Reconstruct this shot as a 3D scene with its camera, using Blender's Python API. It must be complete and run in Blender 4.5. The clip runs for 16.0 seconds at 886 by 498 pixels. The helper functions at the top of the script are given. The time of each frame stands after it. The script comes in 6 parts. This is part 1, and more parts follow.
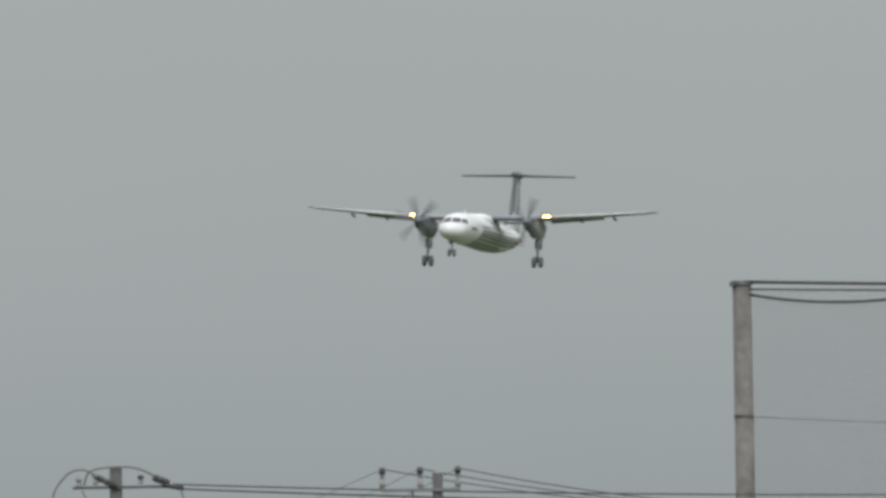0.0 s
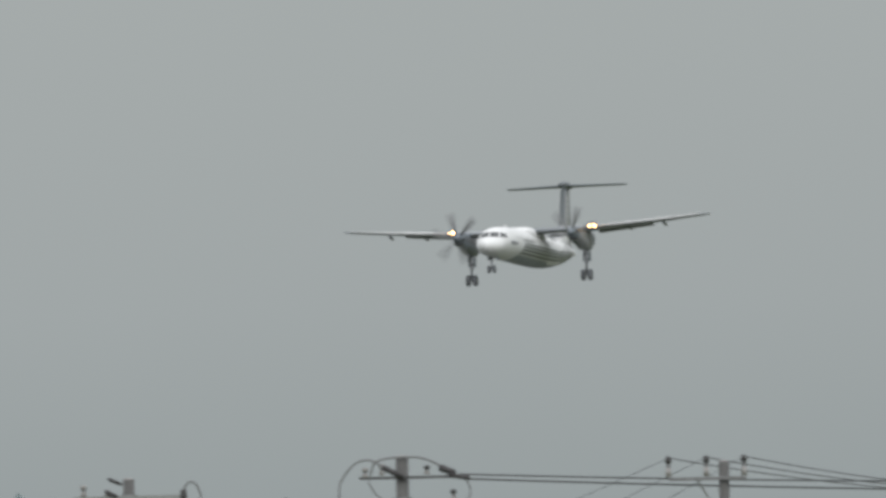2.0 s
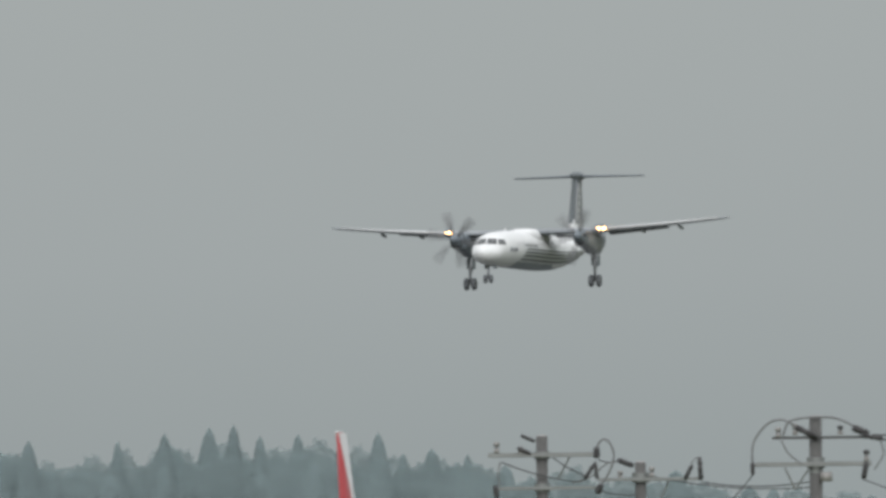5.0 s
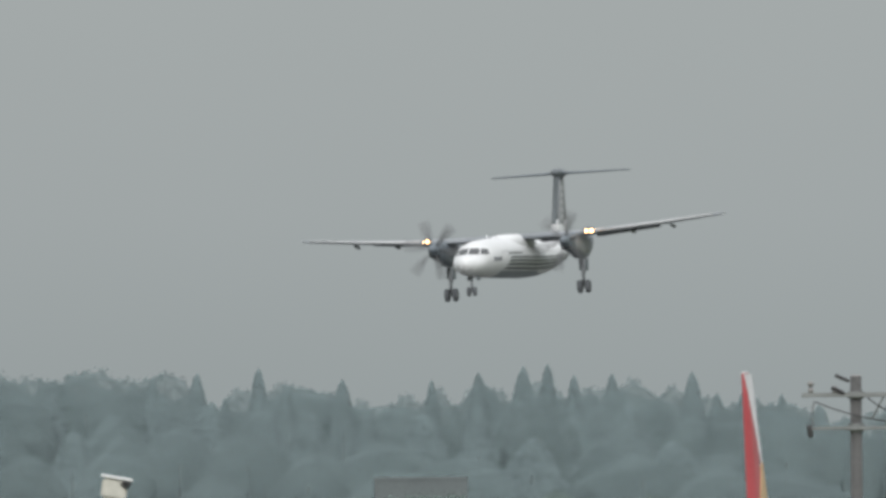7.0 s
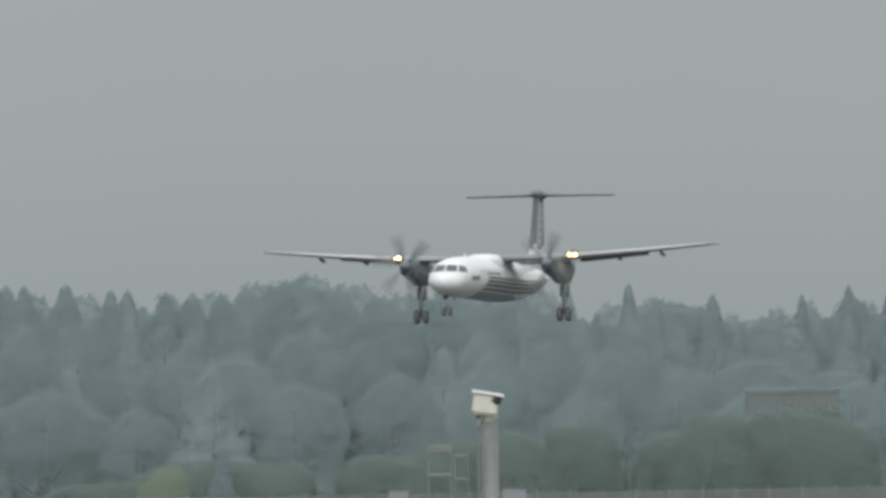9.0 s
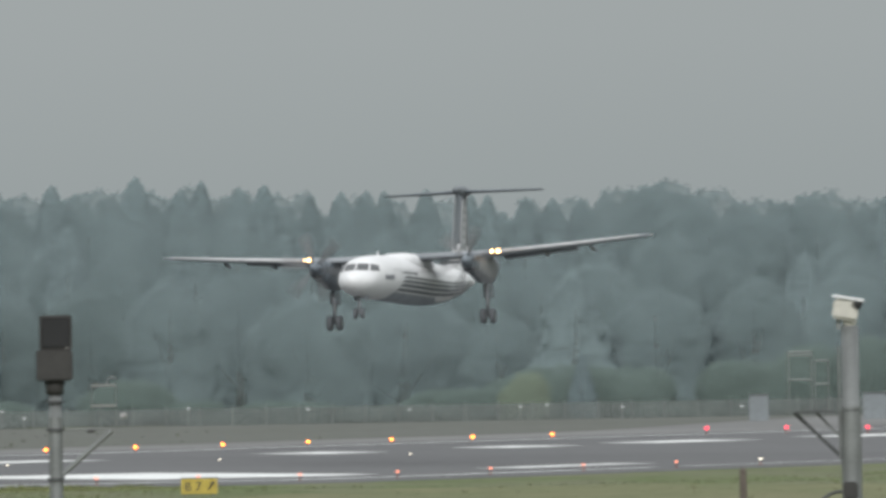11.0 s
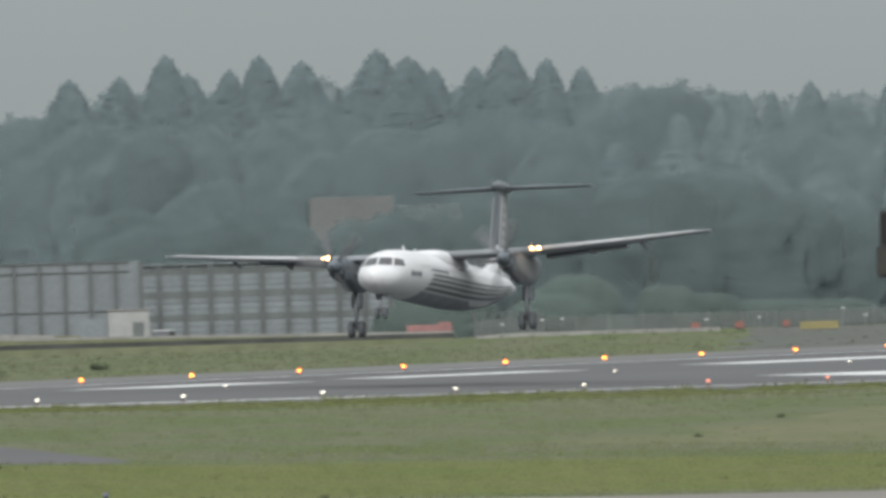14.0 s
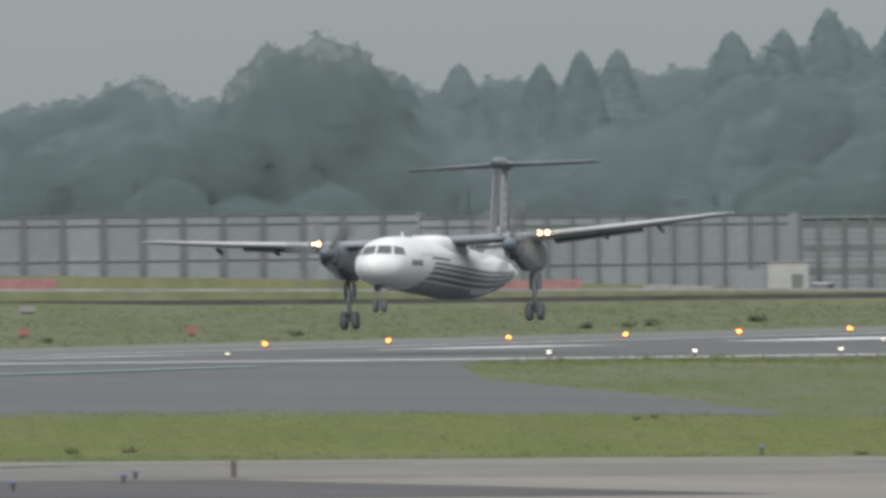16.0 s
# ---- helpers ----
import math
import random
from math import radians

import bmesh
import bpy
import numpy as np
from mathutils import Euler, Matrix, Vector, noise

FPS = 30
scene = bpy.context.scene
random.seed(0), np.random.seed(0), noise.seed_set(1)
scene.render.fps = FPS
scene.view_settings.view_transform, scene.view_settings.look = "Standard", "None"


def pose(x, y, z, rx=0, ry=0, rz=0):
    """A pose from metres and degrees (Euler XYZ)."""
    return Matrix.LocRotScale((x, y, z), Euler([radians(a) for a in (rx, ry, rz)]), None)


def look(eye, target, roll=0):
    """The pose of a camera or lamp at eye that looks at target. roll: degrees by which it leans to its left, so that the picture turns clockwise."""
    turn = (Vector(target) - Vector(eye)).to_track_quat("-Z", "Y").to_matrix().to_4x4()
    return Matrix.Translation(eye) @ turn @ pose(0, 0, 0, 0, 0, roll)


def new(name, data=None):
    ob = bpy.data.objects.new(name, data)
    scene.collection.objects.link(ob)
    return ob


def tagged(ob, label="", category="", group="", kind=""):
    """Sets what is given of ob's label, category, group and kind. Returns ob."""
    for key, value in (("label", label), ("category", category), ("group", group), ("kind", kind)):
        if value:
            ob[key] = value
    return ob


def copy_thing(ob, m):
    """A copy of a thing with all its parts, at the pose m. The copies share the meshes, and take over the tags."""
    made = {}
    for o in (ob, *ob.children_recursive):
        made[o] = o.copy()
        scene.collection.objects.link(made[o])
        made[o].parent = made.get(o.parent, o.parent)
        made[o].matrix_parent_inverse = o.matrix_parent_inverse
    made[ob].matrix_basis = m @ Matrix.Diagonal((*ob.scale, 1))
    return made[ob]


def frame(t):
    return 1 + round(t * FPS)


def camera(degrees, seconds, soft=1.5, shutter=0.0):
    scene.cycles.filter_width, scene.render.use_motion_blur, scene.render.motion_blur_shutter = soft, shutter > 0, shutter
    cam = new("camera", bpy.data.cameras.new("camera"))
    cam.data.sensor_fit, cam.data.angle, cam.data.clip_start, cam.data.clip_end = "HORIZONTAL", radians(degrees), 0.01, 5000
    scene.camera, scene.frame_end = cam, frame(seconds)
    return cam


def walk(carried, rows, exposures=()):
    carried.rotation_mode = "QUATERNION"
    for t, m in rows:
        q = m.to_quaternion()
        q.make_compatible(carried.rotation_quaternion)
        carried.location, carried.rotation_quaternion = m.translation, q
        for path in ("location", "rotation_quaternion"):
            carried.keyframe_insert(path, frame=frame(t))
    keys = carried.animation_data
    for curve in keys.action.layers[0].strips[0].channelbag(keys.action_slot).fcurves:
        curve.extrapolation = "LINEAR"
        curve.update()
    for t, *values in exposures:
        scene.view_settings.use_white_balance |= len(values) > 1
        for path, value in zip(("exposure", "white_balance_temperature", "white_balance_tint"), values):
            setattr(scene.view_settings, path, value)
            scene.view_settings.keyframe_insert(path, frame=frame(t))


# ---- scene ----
# The camera stands on a deck at the origin, 6.5 m above the field, and pans with the landing aircraft.
# World: the runway runs along y, at x about -385; aircraft land towards -y.
EYE_Z = 6.5
cam = camera(2.0, 16.0, soft=3.5, shutter=0.3)
PAN = [  # seconds, degrees left of +y, degrees up, roll
    (0.0, 11.0709, 0.811, -1.0251), (0.5, 11.1593, 0.785, -1.1348), (1.0, 11.3158, 0.736, -1.1771), (1.5, 11.4036, 0.754, -1.2573),
    (2.0, 11.7148, 0.7998, -1.3279), (2.5, 11.9958, 0.8483, -1.1679), (3.0, 12.148, 0.8964, -1.0), (3.2, 12.19, 0.9095, -1.0),
    (5.3, 12.7664, 0.7008, -0.5754), (5.5, 12.8053, 0.6945, -0.4687), (6.0, 12.9413, 0.7084, -0.4669), (6.5, 13.1829, 0.6543, -0.4926),
    (7.0, 13.3656, 0.5914, -0.5121), (7.5, 13.5023, 0.5944, -0.4641), (8.0, 13.7029, 0.5503, -0.4866), (8.2, 13.7988, 0.5288, -0.6457)]
PAN += [
    (10.3, 14.6822, 0.2367, -0.8721), (10.5, 14.7715, 0.2237, -0.866), (11.0, 15.0188, 0.2079, -0.9609), (11.5, 15.3691, 0.1361, -1.1485),
    (12.0, 15.6858, 0.0761, -1.4269), (12.5, 15.9781, 0.0616, -1.6663), (13.0, 16.2553, 0.0315, -1.7781), (13.5, 16.6336, 0.0114, -1.7908),
    (14.0, 16.9195, 0.0163, -1.6552), (14.5, 17.3458, -0.0273, -1.4455), (15.0, 17.5762, -0.0281, -1.2865), (15.5, 18.0073, -0.0591, -0.7666),
    (16.0, 18.411, -0.0623, -0.7058)]
walk(cam, [(t, pose(0, 0, EYE_Z, 90 + up, 0, left) @ pose(0, 0, 0, 0, 0, roll)) for t, left, up, roll in PAN])

# ---- world and light: a bright overcast sky, dull and grey towards the horizon ----
world = bpy.data.worlds.new("overcast")
scene.world = world
world.use_nodes = True
wn, wl = world.node_tree.nodes, world.node_tree.links
wn.clear()
w_out = wn.new("ShaderNodeOutputWorld")
w_bg = wn.new("ShaderNodeBackground")
w_sky = wn.new("ShaderNodeTexSky")
w_sky.sky_type = "NISHITA"
w_sky.sun_disc = False
w_sky.sun_elevation, w_sky.sun_rotation = radians(30), radians(197)
w_dim = wn.new("ShaderNodeVectorMath")
w_dim.operation = "SCALE"
w_dim.inputs["Scale"].default_value = 0.10
w_co = wn.new("ShaderNodeTexCoord")
w_xyz = wn.new("ShaderNodeSeparateXYZ")
w_ramp = wn.new("ShaderNodeValToRGB")
w_ramp.color_ramp.elements[0].position, w_ramp.color_ramp.elements[0].color = 0.0, (0.285, 0.325, 0.335, 1)
w_ramp.color_ramp.elements[1].position, w_ramp.color_ramp.elements[1].color = 1.0, (1.35, 1.38, 1.4, 1)
for at, c in ((0.012, (0.343, 0.377, 0.388)), (0.03, (0.373, 0.403, 0.409)), (0.3, (0.75, 0.78, 0.79))):
    e = w_ramp.color_ramp.elements.new(at)
    e.color = (*c, 1)
w_cloud = wn.new("ShaderNodeTexNoise")
w_cloud.inputs["Scale"].default_value, w_cloud.inputs["Detail"].default_value = 30.0, 4.0
w_cl = wn.new("ShaderNodeMapRange")
w_cl.inputs["To Min"].default_value, w_cl.inputs["To Max"].default_value = 0.96, 1.04
w_mul = wn.new("ShaderNodeVectorMath")
w_mul.operation = "SCALE"
w_mix = wn.new("ShaderNodeMix")
w_mix.data_type = "RGBA"
w_mix.inputs[0].default_value = 0.06
wl.new(w_co.outputs["Generated"], w_xyz.inputs[0])
wl.new(w_xyz.outputs["Z"], w_ramp.inputs[0])
wl.new(w_co.outputs["Generated"], w_cloud.inputs["Vector"])
wl.new(w_cloud.outputs["Fac"], w_cl.inputs["Value"])
wl.new(w_ramp.outputs["Color"], w_mul.inputs[0])
wl.new(w_cl.outputs["Result"], w_mul.inputs["Scale"])
wl.new(w_sky.outputs["Color"], w_dim.inputs[0])
wl.new(w_mul.outputs["Vector"], w_mix.inputs[6])
wl.new(w_dim.outputs["Vector"], w_mix.inputs[7])
wl.new(w_mix.outputs[2], w_bg.inputs["Color"])
w_bg.inputs["Strength"].default_value = 1.0
wl.new(w_bg.outputs[0], w_out.inputs["Surface"])

sun = new("sun", bpy.data.lights.new("sun", "SUN"))
sun.data.energy, sun.data.angle, sun.data.color = 2.2, radians(30), (1.0, 0.98, 0.96)
sun.matrix_basis = look((0, 0, 100), (-25, 83, 50))
scene.view_settings.exposure = 0.0


# ---- materials ----
def mat(name, base, rough=0.7, metal=0.0, vary=0.25, scale=1.0, fine=12.0, bump=0.0, tint=None, spread=0.0, islands=False, coat=0.0, spec=None, stretch=None):
    """Base colour varied at two scales in object space; tint: a second colour in large patches; spread: change from piece to piece."""
    m = bpy.data.materials.new(name)
    m.use_nodes = True
    n, l = m.node_tree.nodes, m.node_tree.links
    b = n["Principled BSDF"]
    b.inputs["Roughness"].default_value, b.inputs["Metallic"].default_value = rough, metal
    b.inputs["Coat Weight"].default_value = coat
    if spec is not None:
        b.inputs["Specular IOR Level"].default_value = spec
    co = n.new("ShaderNodeTexCoord")
    big, small = n.new("ShaderNodeTexNoise"), n.new("ShaderNodeTexNoise")
    for t, s, d in ((big, scale, 5.0), (small, scale * fine, 3.0)):
        t.inputs["Scale"].default_value, t.inputs["Detail"].default_value = s, d
        if stretch:
            mp = n.new("ShaderNodeMapping")
            mp.vector_type = "TEXTURE"
            mp.inputs["Rotation"].default_value, mp.inputs["Scale"].default_value = (0, 0, stretch[2]), (stretch[0], stretch[1], 1)
            l.new(co.outputs["Object"], mp.inputs["Vector"])
            l.new(mp.outputs["Vector"], t.inputs["Vector"])
        else:
            l.new(co.outputs["Object"], t.inputs["Vector"])
    pat = n.new("ShaderNodeMapRange")
    pat.inputs["From Min"].default_value, pat.inputs["From Max"].default_value = (0.42, 0.58) if stretch else (0.35, 0.65)
    l.new(big.outputs["Fac"], pat.inputs["Value"])
    mix = n.new("ShaderNodeMix")
    mix.data_type = "RGBA"
    dark = tint or tuple(c * (1 - vary) for c in base)
    mix.inputs[6].default_value, mix.inputs[7].default_value = (*dark, 1), (*base, 1)
    l.new(pat.outputs["Result"], mix.inputs[0])
    gain = n.new("ShaderNodeMapRange")
    gain.inputs["From Min"].default_value, gain.inputs["From Max"].default_value = 0.3, 0.7
    gain.inputs["To Min"].default_value, gain.inputs["To Max"].default_value = 1 - vary * 0.6, 1 + vary * 0.6
    l.new(small.outputs["Fac"], gain.inputs["Value"])
    last = gain.outputs["Result"]
    if spread:
        src = n.new("ShaderNodeNewGeometry").outputs["Random Per Island"] if islands else n.new("ShaderNodeObjectInfo").outputs["Random"]
        sp = n.new("ShaderNodeMapRange")
        sp.inputs["To Min"].default_value, sp.inputs["To Max"].default_value = 1 - spread, 1 + spread
        l.new(src, sp.inputs["Value"])
        mu = n.new("ShaderNodeMath")
        mu.operation = "MULTIPLY"
        l.new(last, mu.inputs[0])
        l.new(sp.outputs["Result"], mu.inputs[1])
        last = mu.outputs[0]
    out = n.new("ShaderNodeVectorMath")
    out.operation = "SCALE"
    l.new(mix.outputs[2], out.inputs[0])
    l.new(last, out.inputs["Scale"])
    l.new(out.outputs["Vector"], b.inputs["Base Color"])
    if bump:
        bp = n.new("ShaderNodeBump")
        bp.inputs["Strength"].default_value, bp.inputs["Distance"].default_value = 0.6, bump
        l.new(small.outputs["Fac"], bp.inputs["Height"])
        l.new(bp.outputs["Normal"], b.inputs["Normal"])
    return m


def lamp_mat(name, colour, strength):
    m = bpy.data.materials.new(name)
    m.use_nodes = True
    b = m.node_tree.nodes["Principled BSDF"]
    b.inputs["Base Color"].default_value = (*colour, 1)
    b.inputs["Emission Color"].default_value = (*colour, 1)
    b.inputs["Emission Strength"].default_value = strength
    return m


def bent_normals(m, towards, keep):
    """Bends shading normals one way, which flattens shade as haze does; keep: how much of each face's own direction
    stays.
    """
    m.cycles.use_bump_map_correction = False
    n, l = m.node_tree.nodes, m.node_tree.links
    geo, own, add, unit = n.new("ShaderNodeNewGeometry"), n.new("ShaderNodeVectorMath"), n.new("ShaderNodeVectorMath"), n.new("ShaderNodeVectorMath")
    own.operation, add.operation, unit.operation = "SCALE", "ADD", "NORMALIZE"
    own.inputs["Scale"].default_value = keep
    add.inputs[1].default_value = towards
    l.new(geo.outputs["Normal"], own.inputs[0])
    l.new(own.outputs["Vector"], add.inputs[0])
    l.new(add.outputs["Vector"], unit.inputs[0])
    l.new(unit.outputs["Vector"], n["Principled BSDF"].inputs["Normal"])
    return m


def airy(m, share):
    """Mixes in transparency: the given share of light passes, and contrast softens like haze."""
    n, l = m.node_tree.nodes, m.node_tree.links
    gap, mx = n.new("ShaderNodeBsdfTransparent"), n.new("ShaderNodeMixShader")
    mx.inputs[0].default_value = share
    l.new(n["Principled BSDF"].outputs[0], mx.inputs[1])
    l.new(gap.outputs[0], mx.inputs[2])
    l.new(mx.outputs[0], n["Material Output"].inputs["Surface"])
    return m


def leaf_mat(name, base, tint, share=0.58):
    return airy(bent_normals(mat(name, base, 0.9, vary=0.09, scale=0.12, fine=6, tint=tint, spread=0.05, spec=0.05), (0.06, -0.85, 0.5), 0.02), share)


M_GRASS = mat("mown_grass", (0.098, 0.123, 0.055), 0.95, vary=0.3, scale=0.05, fine=8, tint=(0.126, 0.135, 0.083), spec=0.1, bump=0.05, stretch=(0.4, 1.8, 0.3))
M_LUSH = mat("fresh_long_grass", (0.108, 0.132, 0.04), 0.95, vary=0.3, scale=0.08, fine=8, tint=(0.128, 0.14, 0.05), spec=0.1, bump=0.05, stretch=(0.4, 1.6, 0.35))
M_BANK = mat("bank_grass", (0.112, 0.124, 0.07), 0.95, vary=0.25, scale=0.1, fine=8, tint=(0.125, 0.132, 0.086), spec=0.1)
M_DULLYEL = mat("faded_yellow_board", (0.27, 0.238, 0.105), 0.7, vary=0.2, scale=1)
M_DRY = mat("dry_mown_grass", (0.15, 0.152, 0.086), 0.95, vary=0.2, scale=0.05, fine=8, tint=(0.128, 0.14, 0.074), spec=0.1, bump=0.05, stretch=(0.4, 1.8, 0.3))
M_TUFT = airy(bent_normals(mat("tall_grass", (0.124, 0.149, 0.052), 0.95, vary=0.2, scale=0.04, fine=6, tint=(0.143, 0.154, 0.074), spread=0.07, islands=True, spec=0.05), (0, -0.3, 0.95), 0.06), 0.55)
# Grass beyond the runway, with haze greyed into its colour.
M_FARTUFT = airy(bent_normals(mat("far_tall_grass", (0.112, 0.128, 0.075), 0.95, vary=0.15, scale=0.04, fine=6, tint=(0.126, 0.136, 0.084), spread=0.1, islands=True, spec=0.05), (0, -0.3, 0.95), 0.06), 0.55)
M_ASPHALT = mat("runway_asphalt", (0.092, 0.095, 0.098), 0.9, vary=0.25, scale=0.02, fine=40, tint=(0.076, 0.078, 0.081))
# Grey-brown of the mist over the far grass, put into a ground colour.
M_VERGE = mat("worn_stony_verge", (0.116, 0.121, 0.111), 0.95, vary=0.2, scale=0.06, fine=10, tint=(0.108, 0.115, 0.101), spec=0.1)
M_SHOULDER = mat("shoulder_asphalt", (0.15, 0.152, 0.15), 0.9, vary=0.2, scale=0.03, fine=30)
M_CONCRETE = mat("taxiway_concrete", (0.2, 0.186, 0.164), 0.85, vary=0.18, scale=0.03, fine=30)
M_GREYLANE = mat("worn_grey_lane", (0.166, 0.157, 0.146), 0.85, vary=0.3, scale=0.06, fine=18)
M_DARKLANE = mat("rubbered_asphalt", (0.068, 0.066, 0.068), 0.85, vary=0.25, scale=0.05, fine=20)
M_PAINT = mat("white_marking", (0.74, 0.76, 0.75), 0.7, vary=0.25, scale=0.2, fine=10)
M_TEAL = mat("teal_marking", (0.22, 0.33, 0.31), 0.7, vary=0.2, scale=0.2)
M_POLE = mat("weathered_concrete", (0.097, 0.097, 0.096), 0.85, vary=0.22, scale=1.2, fine=10, bump=0.004)
M_NETPOLE = mat("stained_pole_concrete", (0.16, 0.152, 0.144), 0.85, vary=0.35, scale=0.8, fine=7, bump=0.004)
M_STEEL = mat("galvanised_steel", (0.2, 0.212, 0.21), 0.55, 0.4, vary=0.2, scale=3)
M_DARKSTEEL = mat("dark_steel", (0.075, 0.078, 0.08), 0.6, 0.3, vary=0.3, scale=4)
M_CABLE = mat("black_cable", (0.03, 0.032, 0.035), 0.6, vary=0.2, scale=5)
M_GREYCABLE = mat("grey_cable", (0.14, 0.145, 0.15), 0.6, vary=0.2, scale=5)
M_PORCELAIN = mat("porcelain", (0.22, 0.215, 0.21), 0.3, vary=0.1, scale=5)
M_BROWNPORC = mat("dark_insulator", (0.035, 0.034, 0.036), 0.4, vary=0.2, scale=6)
M_BOX = mat("dark_housing", (0.04, 0.039, 0.037), 0.8, vary=0.25, scale=4)
M_CREAM = mat("cream_housing", (0.5, 0.49, 0.44), 0.5, vary=0.15, scale=6)
M_LENS = mat("black_lens", (0.02, 0.02, 0.022), 0.2, vary=0.1, scale=5)
M_SIGN = mat("yellow_sign", (0.43, 0.335, 0.055), 0.6, vary=0.15, scale=3)
M_BLACK = mat("black_print", (0.03, 0.03, 0.03), 0.6, vary=0.1, scale=4)
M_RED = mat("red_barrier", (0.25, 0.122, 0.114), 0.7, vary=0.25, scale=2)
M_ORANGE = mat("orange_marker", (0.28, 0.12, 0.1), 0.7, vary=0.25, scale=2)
# Panel and pillar colours are blued and drawn together to paint in haze.
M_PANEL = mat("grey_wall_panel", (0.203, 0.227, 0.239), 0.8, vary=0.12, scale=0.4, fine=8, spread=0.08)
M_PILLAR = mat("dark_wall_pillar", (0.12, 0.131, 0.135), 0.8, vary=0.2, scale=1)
M_HUT = mat("pale_hut_paint", (0.34, 0.345, 0.34), 0.7, vary=0.15, scale=0.8)
# Fence colour is pulled towards the wood behind it, for mist.
M_FENCE = mat("pale_mesh_fence", (0.142, 0.16, 0.155), 0.8, vary=0.2, scale=0.5)
M_DITCH = mat("dark_retaining_wall", (0.07, 0.073, 0.07), 0.9, vary=0.3, scale=0.3)
M_KERB = mat("pale_road_edge", (0.28, 0.28, 0.265), 0.85, vary=0.25, scale=0.4)
M_BARK = mat("bark", (0.12, 0.10, 0.085), 0.95, vary=0.3, scale=2)
# Both wall colours lean to the wood's grey, as haze would make them.
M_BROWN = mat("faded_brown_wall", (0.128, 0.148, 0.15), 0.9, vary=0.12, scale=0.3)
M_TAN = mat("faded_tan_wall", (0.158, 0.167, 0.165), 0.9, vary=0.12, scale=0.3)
# Wood foliage colours carry the pale blue-grey of distance haze.
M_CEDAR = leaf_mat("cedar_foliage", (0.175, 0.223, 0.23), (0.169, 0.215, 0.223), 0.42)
# The dark cedar and dark broadleaf copies hold less painted haze, as if nearer.
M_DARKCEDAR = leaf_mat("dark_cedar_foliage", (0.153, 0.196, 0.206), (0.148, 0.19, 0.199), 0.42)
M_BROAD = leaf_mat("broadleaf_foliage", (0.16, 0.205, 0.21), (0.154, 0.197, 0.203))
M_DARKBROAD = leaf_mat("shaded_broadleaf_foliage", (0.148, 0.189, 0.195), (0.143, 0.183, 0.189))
# Front row of the wood: least haze in the colour.
M_NEARBROAD = leaf_mat("dark_broadleaf_foliage", (0.126, 0.163, 0.165), (0.121, 0.156, 0.158))
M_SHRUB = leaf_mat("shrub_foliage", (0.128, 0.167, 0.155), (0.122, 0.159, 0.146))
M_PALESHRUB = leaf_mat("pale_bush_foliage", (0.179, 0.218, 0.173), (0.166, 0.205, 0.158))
M_WEED = leaf_mat("weed_foliage", (0.085, 0.116, 0.074), (0.077, 0.104, 0.066), 0.1)
M_AMBER = airy(lamp_mat("amber_glass", (1.0, 0.2, 0.015), 1.9), 0.5)
M_BULB = lamp_mat("amber_bulb", (1.0, 0.46, 0.07), 11.0)
M_WHITEL = lamp_mat("white_lamp", (1.0, 0.92, 0.75), 1.6)
M_PINKL = lamp_mat("dim_orange_lamp", (1.0, 0.32, 0.2), 1.1)
M_REDL = lamp_mat("red_lamp", (1.0, 0.06, 0.10), 1.8)
M_LANDING = lamp_mat("landing_lamp", (1.0, 0.56, 0.22), 14.0)
M_BLUE = mat("blue_lens", (0.15, 0.15, 0.26), 0.4, vary=0.1, scale=5)
M_WHITE = mat("white_aircraft_paint", (0.69, 0.7, 0.71), 0.55, vary=0.05, scale=0.5, fine=6, spec=0.3)
M_WINGGREY = mat("grey_aircraft_paint", (0.235, 0.255, 0.275), 0.5, vary=0.15, scale=0.6, fine=6)
# Nacelle, navy, belly and tyre colours are lightened to paint in distance haze.
M_NACELLE = mat("dark_nacelle_paint", (0.14, 0.165, 0.186), 0.45, vary=0.2, scale=1.5)
M_COWL = mat("grey_cowl_paint", (0.25, 0.262, 0.27), 0.5, vary=0.15, scale=1.2)
M_BOOT = mat("deicing_boot", (0.5, 0.51, 0.52), 0.5, vary=0.15, scale=3)
M_NAVY = mat("navy_stripe", (0.1, 0.115, 0.128), 0.45, vary=0.15, scale=1)
# The belly is also bluer, to cancel green light off the grass.
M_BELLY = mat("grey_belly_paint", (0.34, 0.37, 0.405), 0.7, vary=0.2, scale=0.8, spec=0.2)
M_SILVER = mat("pale_grey_side_paint", (0.69, 0.7, 0.71), 0.5, vary=0.12, scale=0.6)
M_TAILBLUE = mat("slate_blue_tail_paint", (0.13, 0.148, 0.16), 0.45, vary=0.15, scale=0.6)
M_FIN = mat("grey_blue_fin_paint", (0.17, 0.187, 0.202), 0.45, vary=0.12, scale=0.6)
M_TAILPALE = mat("pale_tail_paint", (0.275, 0.29, 0.3), 0.45, vary=0.12, scale=0.8)
M_LOGO = mat("grey_blue_print", (0.19, 0.205, 0.24), 0.5, vary=0.2, scale=3)
M_CABWIN = mat("cabin_window", (0.3, 0.31, 0.32), 0.3, vary=0.1, scale=2)
M_GLASS = mat("cockpit_glass", (0.09, 0.095, 0.1), 0.2, vary=0.1, scale=2, spec=0.3)
M_TYRE = mat("tyre_rubber", (0.11, 0.12, 0.13), 0.85, vary=0.2, scale=4)
M_HUB = mat("wheel_hub", (0.14, 0.145, 0.15), 0.5, 0.5, vary=0.2, scale=6)
M_GEAR = mat("gear_leg", (0.23, 0.245, 0.26), 0.5, 0.3, vary=0.2, scale=4)
